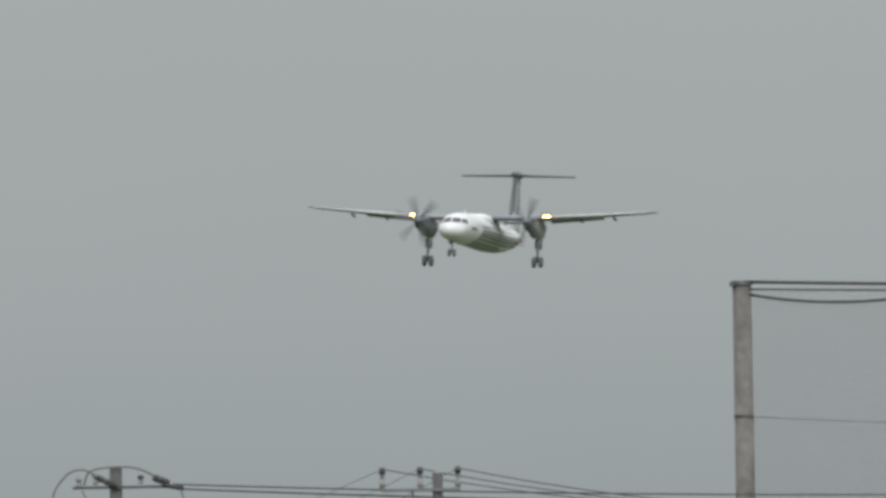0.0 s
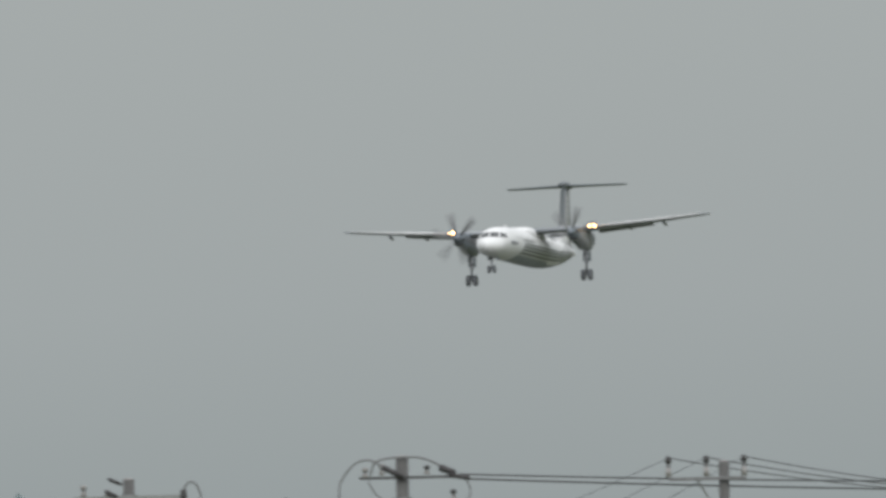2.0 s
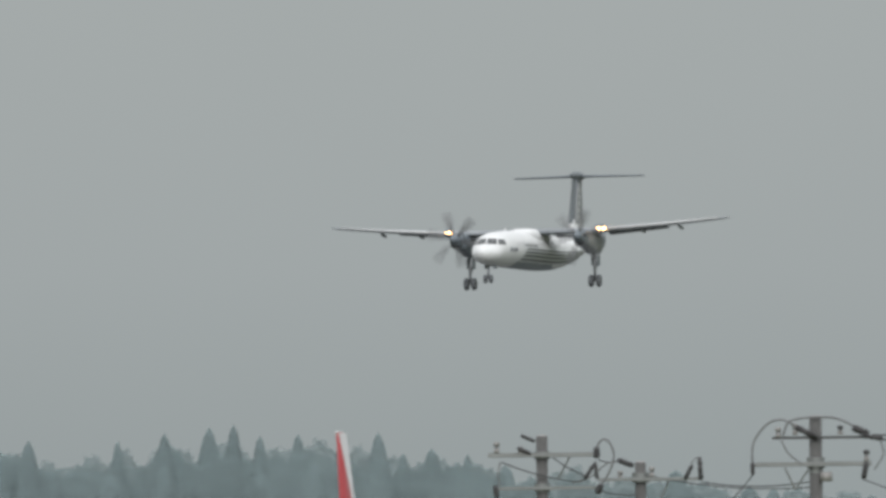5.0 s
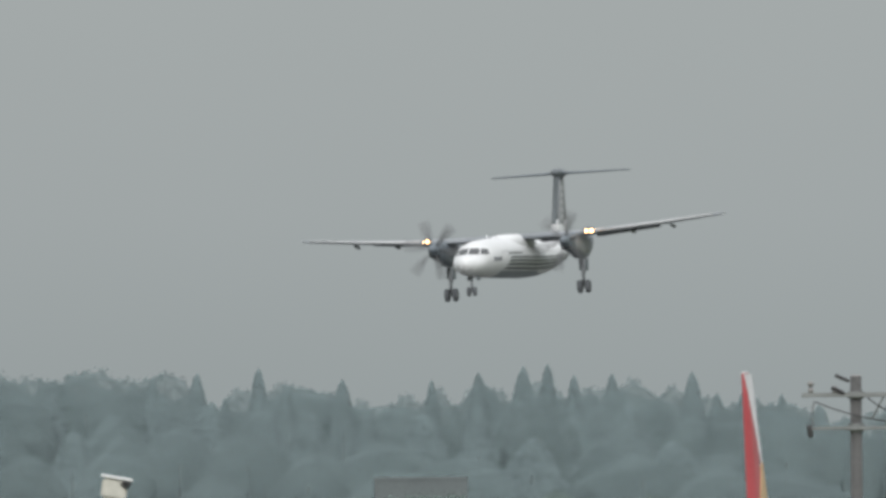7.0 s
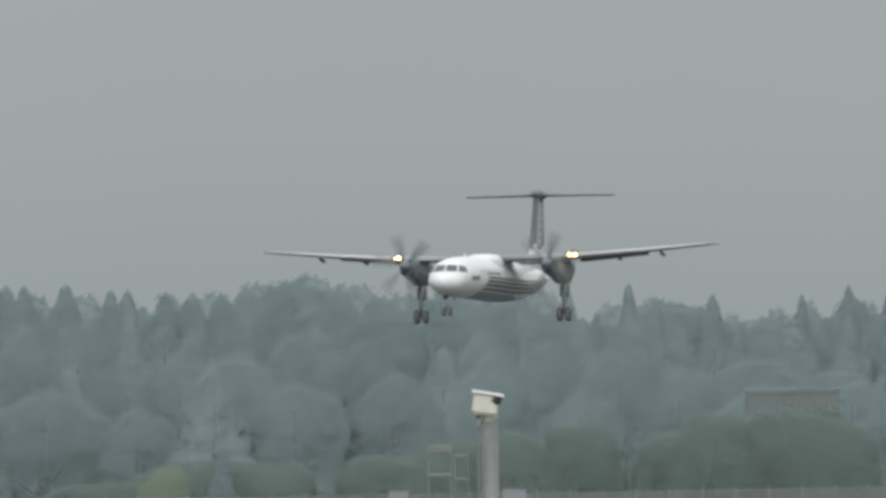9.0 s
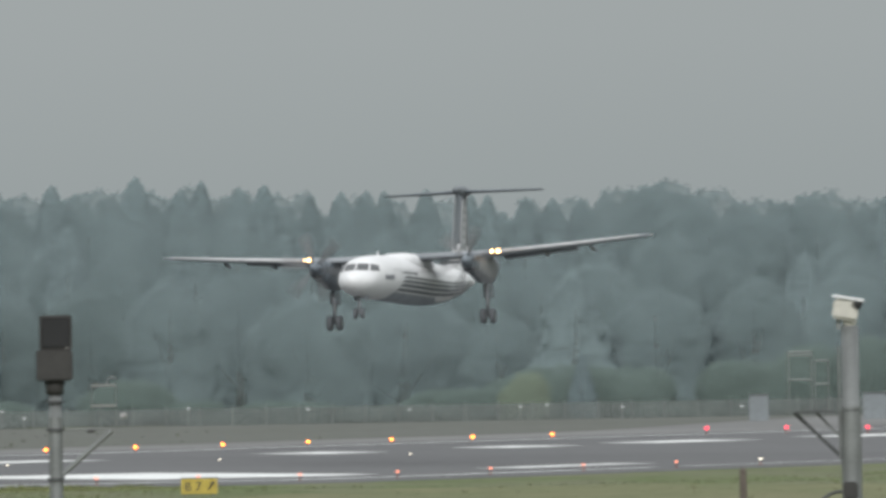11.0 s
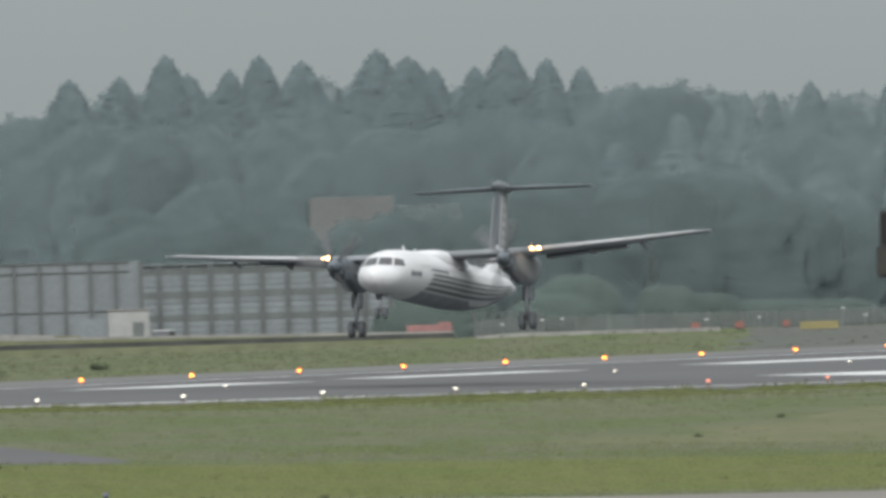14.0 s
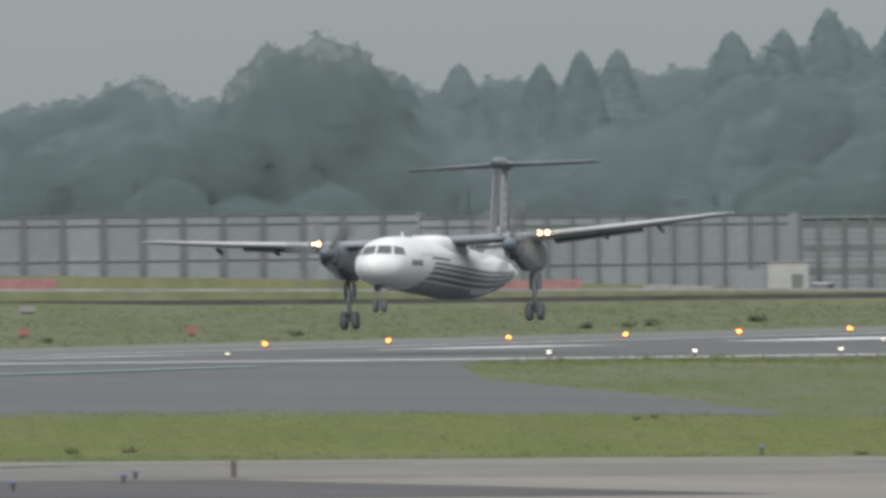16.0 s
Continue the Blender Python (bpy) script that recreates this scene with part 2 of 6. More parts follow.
M_BLADE = mat("propeller_blade", (0.15, 0.156, 0.162), 0.5, vary=0.2, scale=4)
# Tail red and gold are dulled in the colour itself, for haze.
M_JETRED = mat("red_tail_paint", (0.42, 0.075, 0.085), 0.4, vary=0.08, scale=0.5)
M_JETGOLD = mat("gold_tail_paint", (0.52, 0.36, 0.19), 0.4, vary=0.1, scale=0.5)


# ---- mesh helpers ----
def part(name, bm, material, parent=None, label="", smooth=False):
    """Links a bmesh as one mesh object, under a thing or a part."""
    me = bpy.data.meshes.new(name)
    bmesh.ops.recalc_face_normals(bm, faces=bm.faces)
    if smooth:
        for fc in bm.faces:
            fc.smooth = True
    bm.to_mesh(me)
    bm.free()
    me.materials.append(material)
    ob = new(name, me)
    if parent:
        ob.parent = parent
    if label:
        ob["label"] = label
    return ob


def mesh_part(name, verts, faces, material, parent=None, label="", smooth=False):
    me = bpy.data.meshes.new(name)
    me.from_pydata([tuple(v) for v in verts], [], faces)
    me.update()
    if smooth:
        me.polygons.foreach_set("use_smooth", [True] * len(me.polygons))
    me.materials.append(material)
    ob = new(name, me)
    if parent:
        ob.parent = parent
    if label:
        ob["label"] = label
    return ob


def thing(name, label, category, m=None, group="", kind=""):
    ob = tagged(new(name), label, category, group, kind)
    if m:
        ob.matrix_basis = m
    return ob


def box_into(bm, cx, cy, cz, sx, sy, sz, bevel=0.0, m=None):
    b2 = bmesh.new()
    bmesh.ops.create_cube(b2, size=1, matrix=Matrix.Translation((cx, cy, cz)) @ Matrix.Diagonal((sx, sy, sz, 1)))
    if bevel:
        bmesh.ops.bevel(b2, geom=b2.edges[:], offset=bevel, segments=2, affect="EDGES")
    if m:
        bmesh.ops.transform(b2, matrix=m, verts=b2.verts)
    tmp = bpy.data.meshes.new("tmp")
    b2.to_mesh(tmp)
    b2.free()
    bm.from_mesh(tmp)
    bpy.data.meshes.remove(tmp)
    return bm


def box(cx, cy, cz, sx, sy, sz, bevel=0.0, m=None):
    return box_into(bmesh.new(), cx, cy, cz, sx, sy, sz, bevel, m)


def tube_into(bm, a, b, r1, r2=None, seg=12):
    a, b = Vector(a), Vector(b)
    r2 = r1 if r2 is None else r2
    q = (b - a).to_track_quat("Z", "Y").to_matrix().to_4x4()
    bmesh.ops.create_cone(bm, cap_ends=True, segments=seg, radius1=r1, radius2=r2, depth=(b - a).length, matrix=Matrix.Translation((a + b) / 2) @ q)
    return bm


def tube(a, b, r1, r2=None, seg=12):
    return tube_into(bmesh.new(), a, b, r1, r2, seg)


def sweep(points, r, seg=6):
    """A tube along a line of points."""
    pts = [Vector(p) for p in points]
    bm = bmesh.new()
    rings = []
    for i, p in enumerate(pts):
        d = (pts[min(i + 1, len(pts) - 1)] - pts[max(i - 1, 0)]).normalized()
        q = d.to_track_quat("Z", "Y")
        rings.append([bm.verts.new(p + q @ Vector((r * math.cos(2 * math.pi * k / seg), r * math.sin(2 * math.pi * k / seg), 0))) for k in range(seg)])
    for a, b in zip(rings, rings[1:]):
        for k in range(seg):
            bm.faces.new((a[k], a[(k + 1) % seg], b[(k + 1) % seg], b[k]))
    bm.faces.new(rings[0])
    bm.faces.new(rings[-1][::-1])
    return bm


def sag(a, b, drop, n=14):
    a, b = Vector(a), Vector(b)
    return [a.lerp(b, i / n) - Vector((0, 0, drop * 4 * (i / n) * (1 - i / n))) for i in range(n + 1)]


def arc(points, n=8):
    """A smooth line through the points."""
    pts = [Vector(p) for p in points]
    out = []
    for i in range(len(pts) - 1):
        p0, p1, p2, p3 = pts[max(i - 1, 0)], pts[i], pts[i + 1], pts[min(i + 2, len(pts) - 1)]
        for k in range(n):
            u = k / n
            out.append(0.5 * (2 * p1 + (p2 - p0) * u + (2 * p0 - 5 * p1 + 4 * p2 - p3) * u * u + (3 * p1 - p0 - 3 * p2 + p3) * u ** 3))
    return out + [pts[-1]]


def loft(rings, cap=True):
    bm = bmesh.new()
    vs = [[bm.verts.new(p) for p in ring] for ring in rings]
    n = len(vs[0])
    for a, b in zip(vs, vs[1:]):
        for k in range(n):
            bm.faces.new((a[k], a[(k + 1) % n], b[(k + 1) % n], b[k]))
    if cap:
        bm.faces.new(vs[0])
        bm.faces.new(vs[-1][::-1])
    return bm


def smooth01(u):
    u = min(max(u, 0.0), 1.0)
    return u * u * (3 - 2 * u)


def zg(x, y):
    """Height of the field: it falls gently along the runway and rises to a low bank behind it."""
    if y < 1:
        return 0.0
    az = math.degrees(math.atan2(-x, y))
    near = smooth01((x + 421) / 71)
    swell = 0.6 * smooth01((math.hypot(x, y) - 1740) / 90) * smooth01((16.98 - az) / 0.2)
    return near * min(max(0.35 * (az - 17.4), -0.75), 0.8) + 2.2 * smooth01((-x - 560) / 140) + swell


def spot(az, r):
    """A place by its bearing (degrees left of +y) and its distance from the deck."""
    return -r * math.sin(radians(az)), r * math.cos(radians(az))


def level(el, r):
    """The height that stands el degrees over the deck's eye level at the distance r."""
    return EYE_Z + r * math.tan(radians(el))


# ---- ground, runway, taxiways ----
def sheet(name, xs, ys, lift, material, label, category, kind="structure", inside=None):
    if lift > 0:
        # the rim turns down into the soil
        xs = [xs[0] - 0.15] + list(xs) + [xs[-1] + 0.15]
    verts = [(x, y, zg(x, y) + (lift if lift <= 0 or xs[0] < x < xs[-1] else -0.1)) for y in ys for x in xs]
    nx = len(xs)
    faces = []
    for j in range(len(ys) - 1):
        for i in range(nx - 1):
            if inside is None or inside((xs[i] + xs[i + 1]) / 2, (ys[j] + ys[j + 1]) / 2):
                faces.append((j * nx + i, j * nx + i + 1, (j + 1) * nx + i + 1, (j + 1) * nx + i))
    return tagged(mesh_part(name, verts, faces, material, smooth=True), label, category, kind=kind)


def steps(a, b, d):
    n = max(1, round((b - a) / d))
    return [a + (b - a) * i / n for i in range(n + 1)]


GX = [-9000, -5000, -3000, -2000, -1500, -1200, -1000] + steps(-850, -100, 7.5) + [-60, 0, 100, 300, 800, 2000, 5000, 9000]
GY = [-9000, -4000, -1500, -500, 0, 150] + steps(300, 2600, 14) + [2800, 3200, 4000, 6000, 9000]
sheet("ground", GX, GY, 0, M_GRASS, "mown airfield grass, green with dry patches", "grass")
sheet("runway", steps(-427, -345, 4), steps(500, 1900, 10), 0.05, M_ASPHALT, "dark grey asphalt runway with white markings", "runway")
sheet("runway_shoulder_far", steps(-446, -427, 4), steps(500, 1900, 10), 0.045, M_SHOULDER, "paler asphalt strip beside the runway", "runway shoulder")


def exit_edge(y):
    for (y0, x0), (y1, x1) in zip(EXIT, EXIT[1:]):
        if y0 <= y <= y1:
            return x0 + (x1 - x0) * (y - y0) / (y1 - y0)
    return -999


# a drier, paler wedge of mown grass with ragged edges
DRY = [(862, -270, -214), (880, -266, -216), (910, -271, -219), (950, -281, -227), (1040, -303, -246), (1115, -318, -264), (1166, -326, -278), (1200, -331, -300), (1215, -332, -322)]
dry_v, dry_f = [], []
dry_y = steps(862, 1215, 4)
for y in dry_y:
    k = max(i for i in range(len(DRY) - 1) if DRY[i][0] <= y)
    (ya, la, ra), (yb, lb, rb) = DRY[k], DRY[k + 1]
    u = (y - ya) / (yb - ya)
    x0 = la + (lb - la) * u + 3.5 * noise.noise(Vector((y * 0.05, 1.3, 0))) + 1.5 * noise.noise(Vector((y * 0.3, 4.3, 0)))
    x1 = ra + (rb - ra) * u + 5.0 * noise.noise(Vector((y * 0.05, 9.3, 0)))
    for i in range(9):
        x = x0 + (x1 - x0) * i / 8
        dry_v.append((x, y, zg(x, y) + (0.02 if 0 < i < 8 and dry_y[0] < y < dry_y[-1] else -0.04)))
dry_f = [(j * 9 + i, j * 9 + i + 1, j * 9 + i + 10, j * 9 + i + 9) for j in range(len(dry_y) - 1) for i in range(8)]
tagged(mesh_part("dry_grass", dry_v, dry_f, M_DRY, smooth=True), "paler dry mown grass beside the runway", "grass", kind="structure")

# a sheet in the mist's grey-brown, added between the far end of the runway and the perimeter
ver_az, ver_n = steps(13.95, 16.25, 0.03), 12
ver_v = []
for az in ver_az:
    for i in range(ver_n + 1):
        r0 = 446 / math.sin(radians(az))
        rr = r0 + (max(1862 - r0, 4)) * i / ver_n
        x, y = spot(az + (0.12 * noise.noise(Vector((rr * 0.03, az, 3.1))) if az > 16 else 0), rr)
        ver_v.append((x, y, zg(x, y) + (0.06 if 0 < i < ver_n and ver_az[0] < az < ver_az[-1] else -0.06)))
ver_f = [(j * (ver_n + 1) + i, j * (ver_n + 1) + i + 1, (j + 1) * (ver_n + 1) + i + 1, (j + 1) * (ver_n + 1) + i) for j in range(len(ver_az) - 1) for i in range(ver_n)]
tagged(mesh_part("stony_verge", ver_v, ver_f, M_VERGE, smooth=True), "grey-brown verge toned for mist beyond the runway", "ground", kind="structure")


def taxi_edge(y):
    return -206 + 0.17 * min(max(y - 635, 0), 75) + 0.03 * max(y - 710, 0)


EXIT = [(300, -262), (770, -262), (786, -250), (800, -255), (876, -285), (939, -311), (1000, -332), (1059, -352)]
# a fresher strip of longer grass between the paved lanes
lush_v, lush_y = [], steps(420, 876, 4)
for y in lush_y:
    wob = 2.0 * noise.noise(Vector((y * 0.06, 2.2, 0)))
    x0, x1 = (-261.0 if y < 775 else -250 + 0.3 * (y - 775)) + wob * 0.4, taxi_edge(y) - 1
    for i in range(9):
        x = x0 + (x1 - x0) * i / 8
        lush_v.append((x, y, zg(x, y) + (0.012 if 0 < i < 8 and lush_y[0] < y < lush_y[-1] else -0.04)))
lush_f = [(j * 9 + i, j * 9 + i + 1, j * 9 + i + 10, j * 9 + i + 9) for j in range(len(lush_y) - 1) for i in range(8)]
tagged(mesh_part("fresh_grass", lush_v, lush_f, M_LUSH, smooth=True), "bright longer grass strip beside the taxiway", "grass", kind="structure")
rows_y = steps(300, 1058, 4)
ex_verts, ex_faces = [], []
for y in rows_y:
    xe = exit_edge(y)
    for k in range(10):
        x = -346 + (xe + 346) * k / 8 if k < 9 else xe + 0.4
        ex_verts.append((x, y, zg(x, y) + (0.03 if k < 9 else -0.1)))
for j in range(len(rows_y) - 1):
    if exit_edge(rows_y[j]) > -345:
        for k in range(9):
            ex_faces.append((j * 10 + k, j * 10 + k + 1, j * 10 + k + 11, j * 10 + k + 10))
tagged(mesh_part("exit_taxiway", ex_verts, ex_faces, M_ASPHALT, smooth=True), "dark asphalt turn-off from the runway", "taxiway", kind="structure")
tx_y = steps(150, 1900, 10)
tx_v = []
for y in tx_y:
    for k in range(12):
        x = taxi_edge(y) - 0.15 if k == 0 else -137.85 if k == 11 else taxi_edge(y) + (-138 - taxi_edge(y)) * (k - 1) / 9
        tx_v.append((x, y, zg(x, y) + (0.05 if 0 < k < 11 else -0.1)))
tx_f = [(j * 12 + k, j * 12 + k + 1, j * 12 + k + 13, j * 12 + k + 12) for j in range(len(tx_y) - 1) for k in range(11)]
tagged(mesh_part("taxiway", tx_v, tx_f, M_CONCRETE, smooth=True), "pale worn concrete taxiway", "taxiway", kind="structure")
sheet("taxiway_grey_lane", steps(-200.5, -190.6, 3), steps(200, 640, 9), 0.056, M_GREYLANE, "grey worn lane on the taxiway", "taxiway", kind="structure")
sheet("taxiway_dark_lane", steps(-190.3, -177, 3), steps(200, 556, 9), 0.056, M_DARKLANE, "darker rubbered lane on the taxiway", "taxiway", kind="structure")


def stripe(name, x, w, y0, y1, material, label, lift=0.075, x1=None):
    ys = steps(y0, y1, 10)
    x1 = x if x1 is None else x1
    verts, faces = [], []
    for i, y in enumerate(ys):
        xc = x + (x1 - x) * i / (len(ys) - 1)
        for s in (-w / 2, w / 2):
            verts.append((xc + s, y, zg(xc + s, y) + lift))
    faces = [(2 * i, 2 * i + 1, 2 * i + 3, 2 * i + 2) for i in range(len(ys) - 1)]
    return tagged(mesh_part(name, verts, faces, material), label, "runway marking", group="painted runway lines", kind="structure")


stripe("edge_line_near", -353, 2.0, 500, 1150, M_PAINT, "long white painted runway edge line")
stripe("edge_line_near", -353, 1.2, 1151, 1360, M_PAINT, "long white painted runway edge line")
stripe("edge_line_near", -353, 0.7, 1366, 1640, M_PAINT, "thin worn white runway edge line")
stripe("edge_line_far", -419, 1.3, 1050, 1900, M_PAINT, "long white painted runway edge line")
for y0, y1 in ((1080, 1105), (1138, 1164), (1200, 1226), (1258, 1286), (1303, 1339), (1370, 1412), (1457, 1474), (1503, 1519), (1539, 1564), (1588, 1640)):
    stripe("centre_dash", -401, 6.0 if y0 < 1300 else 4.4, y0, y1, M_PAINT, "white painted centre line dash")
stripe("aiming_mark", -366, 13.0, 1280, 1326, M_PAINT, "broad white painted aiming point bar")
stripe("aiming_mark", -363, 3.0, 1364, 1394, M_PAINT, "white painted touchdown bar")
stripe("shoulder_line", -322, 1.0, 900, 1000, M_TEAL, "pale teal painted line across the turn-off", x1=-341)
stripe("taxi_line", -202.6, 0.5, 540, 606, M_KERB, "worn pale taxiway line")


# ---- the landing turboprop: x to starboard, y forward, z up, origin on the ground between the main wheels ----
FUS = [(16.42, 0.06, 2.02, 1.88), (16.3, 0.36, 2.26, 1.66), (16.0, 0.64, 2.42, 1.45), (15.5, 0.9, 2.52, 1.29), (15.12, 1.0, 2.6, 1.22), (14.75, 1.08, 2.86, 1.17),
       (14.4, 1.15, 3.08, 1.15), (14.0, 1.21, 3.24, 1.13), (13.4, 1.27, 3.38, 1.12), (12.4, 1.32, 3.5, 1.12), (11.0, 1.345, 3.6, 1.13), (9.5, 1.345, 3.68, 1.15), (7.0, 1.345, 3.77, 1.18), (4.0, 1.345, 3.84, 1.21), (0.0, 1.345, 3.86, 1.26),
       (-4.0, 1.33, 3.86, 1.43), (-7.0, 1.26, 3.85, 1.7), (-10.0, 1.05, 3.82, 2.1), (-13.0, 0.72, 3.75, 2.64), (-15.5, 0.34, 3.52, 3.02), (-16.4, 0.1, 3.38, 3.12)]


def fus(y, deg, off=0.0):
    """A point of the hull: deg 0 is starboard, 90 the top."""
    for (y0, w0, t0, b0), (y1, w1, t1, b1) in zip(FUS, FUS[1:]):
        if y1 <= y <= y0:
            u = (y0 - y) / (y0 - y1)
            w, t, b = w0 + (w1 - w0) * u, t0 + (t1 - t0) * u, b0 + (b1 - b0) * u
            break
    a = radians(deg)
    return Vector(((w + off) * math.cos(a), y, (t + b) / 2 + ((t - b) / 2 + off) * math.sin(a)))


def hull_patch(d0, d1, y0, y1, off=0.015, n=6, slant=0.0, m=3):
    """A thin shell over the hull between two angles and two stations; slant shifts the upper edge forward."""
    bm = bmesh.new()
    grid = []
    for i in range(m + 1):
        u = i / m
        row = []
        for j in range(n + 1):
            y = y0 + (y1 - y0) * j / n + slant * u * (1 - j / n)
            row.append(fus(min(max(y, -16.3), 16.4), d0 + (d1 - d0) * u, off))
        grid.append([bm.verts.new(p) for p in row])
    fs = []
    for i in range(m):
        for j in range(n):
            fs.append(bm.faces.new((grid[i][j], grid[i][j + 1], grid[i + 1][j + 1], grid[i + 1][j])))
    return bm


def hull_at(x, z, aft=13.0):
    """The station at which the nose reaches the point x, z of its front view."""
    lo, hi = aft, 16.41
    for _ in range(40):
        y = (lo + hi) / 2
        k = next(i for i in range(len(FUS) - 1) if FUS[i + 1][0] <= y <= FUS[i][0])
        (y0, w0, t0, b0), (y1, w1, t1, b1) = FUS[k], FUS[k + 1]
        u = (y0 - y) / (y0 - y1)
        w, t, b = w0 + (w1 - w0) * u, t0 + (t1 - t0) * u, b0 + (b1 - b0) * u
        if (x / w) ** 2 + ((z - (t + b) / 2) / ((t - b) / 2)) ** 2 < 1:
            lo = y
        else:
            hi = y
    return lo


def pane_patch(corners, off=0.014, n=5):
    """A pane on the nose, from its four corners x, z in front view: inner low, outer low, outer top, inner top."""
    bm = bmesh.new()
    (ax, az), (bx, bz), (cx, cz), (dx, dz) = corners
    grid = []
    for i in range(n + 1):
        v = i / n
        row = []
        for j in range(n + 1):
            u = j / n
            x = (ax + (bx - ax) * u) * (1 - v) + (dx + (cx - dx) * u) * v
            z = (az + (bz - az) * u) * (1 - v) + (dz + (cz - dz) * u) * v
            row.append(bm.verts.new((x * 1.006, hull_at(x, z) + off, z + off * 0.6)))
        grid.append(row)
    for i in range(n):
        for j in range(n):
            bm.faces.new((grid[i][j], grid[i][j + 1], grid[i + 1][j + 1], grid[i + 1][j]))
    return bm


def wing_section(x, yl, yt, z, th):
    """An aerofoil ring between leading edge yl and trailing edge yt."""
    pts = []
    prof = [(0, 0), (0.03, 0.35), (0.12, 0.75), (0.3, 1.0), (0.6, 0.75), (1.0, 0.06), (1.0, -0.06), (0.6, -0.35), (0.3, -0.5), (0.12, -0.45), (0.03, -0.25)]
    for u, v in prof:
        pts.append(Vector((x, yl + (yt - yl) * u, z + v * th)))
    return pts


def make_turboprop():
    air = thing("turboprop_airliner", "white twin-turboprop airliner with dark striped sides, landing gear down", "airplane")
    part("fuselage", loft([[fus(y, 360 * k / 36) for k in range(36)] for y, *_ in FUS]), M_WHITE, air, "white fuselage with rounded nose", True)
    for s in (1, -1):
        part("cockpit_window", pane_patch([(s * 0.045, 2.57), (s * 0.72, 2.54), (s * 0.63, 2.95), (s * 0.045, 2.98)]), M_GLASS, air, "dark windscreen pane")
        part("cockpit_window", pane_patch([(s * 0.8, 2.53), (s * 1.17, 2.52), (s * 1.02, 2.88), (s * 0.7, 2.95)]), M_GLASS, air, "dark side cockpit pane")
    for s in (1, -1):
        base = 0 if s > 0 else 180
        ang = lambda d: base + s * d
        for i in range(20):
            y = 10.6 - 0.8 * i
            part("cabin_window", hull_patch(ang(13), ang(22), y, y - 0.26, 0.01, 2, 0, 2), M_CABWIN, air)
        part("side_panel", hull_patch(ang(-44), ang(20), 9.6, -13.5, 0.012, 22, -1.6, 8), M_SILVER, air, "pale grey side panel behind the stripes")
        for k, (a0, a1, yf, yb) in enumerate(((8.5, 13, 9.0, 4.6), (-3, 2.5, 8.6, -12.5), (-13.5, -7, 8.9, -12.5), (-25, -17, 9.2, -12.5), (-38, -29.5, 9.6, -12.0))):
            part("stripe", hull_patch(ang(a0), ang(a1), yf, yb, 0.022, 20, -0.8, 3), M_NAVY, air, "dark navy stripe along the side")
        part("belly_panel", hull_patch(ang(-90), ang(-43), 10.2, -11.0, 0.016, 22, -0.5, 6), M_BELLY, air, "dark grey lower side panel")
        # Patch put in for the shade under the nose, close to hull white.
        part("nose_belly", hull_patch(ang(-90), ang(-58), 14.6, 9.65, 0.012, 6, -1.6, 4), M_SILVER, air, "nose underside patch toned for shade")
        part("swoosh", hull_patch(ang(-58), ang(-42), -2.4, -6.8, 0.026, 6, 1.2, 3), M_WHITE, air, "white flash on the lower side")
        for k in range(6):
            y = 13.05 - 0.36 * k
            part("logo_bar", hull_patch(ang(-9), ang(3 + 3 * (k == 0)), y, y - 0.27, 0.012, 2, 0, 2), M_LOGO, air, "grey-blue unreadable lettering block")
        # wing
        w = loft([wing_section(s * 0.6, 2.35, -1.1, 3.78, 0.30), wing_section(s * 4.4, 2.3, -1.05, 3.80, 0.28), wing_section(s * 5.6, 2.2, -0.95, 3.86, 0.26),
                  wing_section(s * 10, 1.55, -0.6, 4.17, 0.19), wing_section(s * 13.6, 0.98, -0.32, 4.48, 0.12), wing_section(s * 14.15, 0.6, -0.3, 4.55, 0.05)])
        part("wing", w, M_WINGGREY, air, "grey high wing", True)
        part("leading_edge_boot", loft([[Vector((p.x, p.y + 0.02, p.z + 0.005)) for p in wing_section(x, yl, yl - 0.26, z + 0.04, th * 0.6)] for x, yl, z, th in
             ((s * 5.9, 2.17, 3.88, 0.2), (s * 10, 1.56, 4.18, 0.15), (s * 13.5, 1.0, 4.475, 0.10))]), M_BOOT, air, "pale leading edge strip", True)
        for x0, x1, ya, yb, za, zb in ((1.5, 3.7, -1.05, -1.05, 3.72, 3.72), (5.3, 9.6, -0.95, -0.62, 3.82, 4.12)):
            f = loft([[Vector((s * x0, ya, za)), Vector((s * x0, ya - 0.75, za - 0.12)), Vector((s * x0, ya - 0.72, za - 0.17)), Vector((s * x0, ya + 0.1, za - 0.12))],
                      [Vector((s * x1, yb, zb)), Vector((s * x1, yb - 0.6, zb - 0.09)), Vector((s * x1, yb - 0.57, zb - 0.13)), Vector((s * x1, yb + 0.08, zb - 0.09))]])
            part("flap", f, M_WINGGREY, air, "lowered grey wing flap")
        for x, z in ((7.9, 3.94), (10.6, 4.12)):
            part("flap_fairing", loft([[Vector((s * x + 0.09 * math.cos(a) * k, y, z - dz + 0.13 * math.sin(a) * k)) for a in [2 * math.pi * i / 8 for i in range(8)]]
                 for y, dz, k in ((0.9, 0.05, 0.2), (0.2, 0.10, 1.0), (-0.5, 0.16, 1.0), (-1.2, 0.2, 0.15))]), M_WINGGREY, air, "", True)
        part("wing_tip_light", box(s * 14.17, 0.45, 4.56, 0.06, 0.25, 0.06, 0.02), M_WHITE, air, "pale wing tip cap")
        # engine
        rings = []
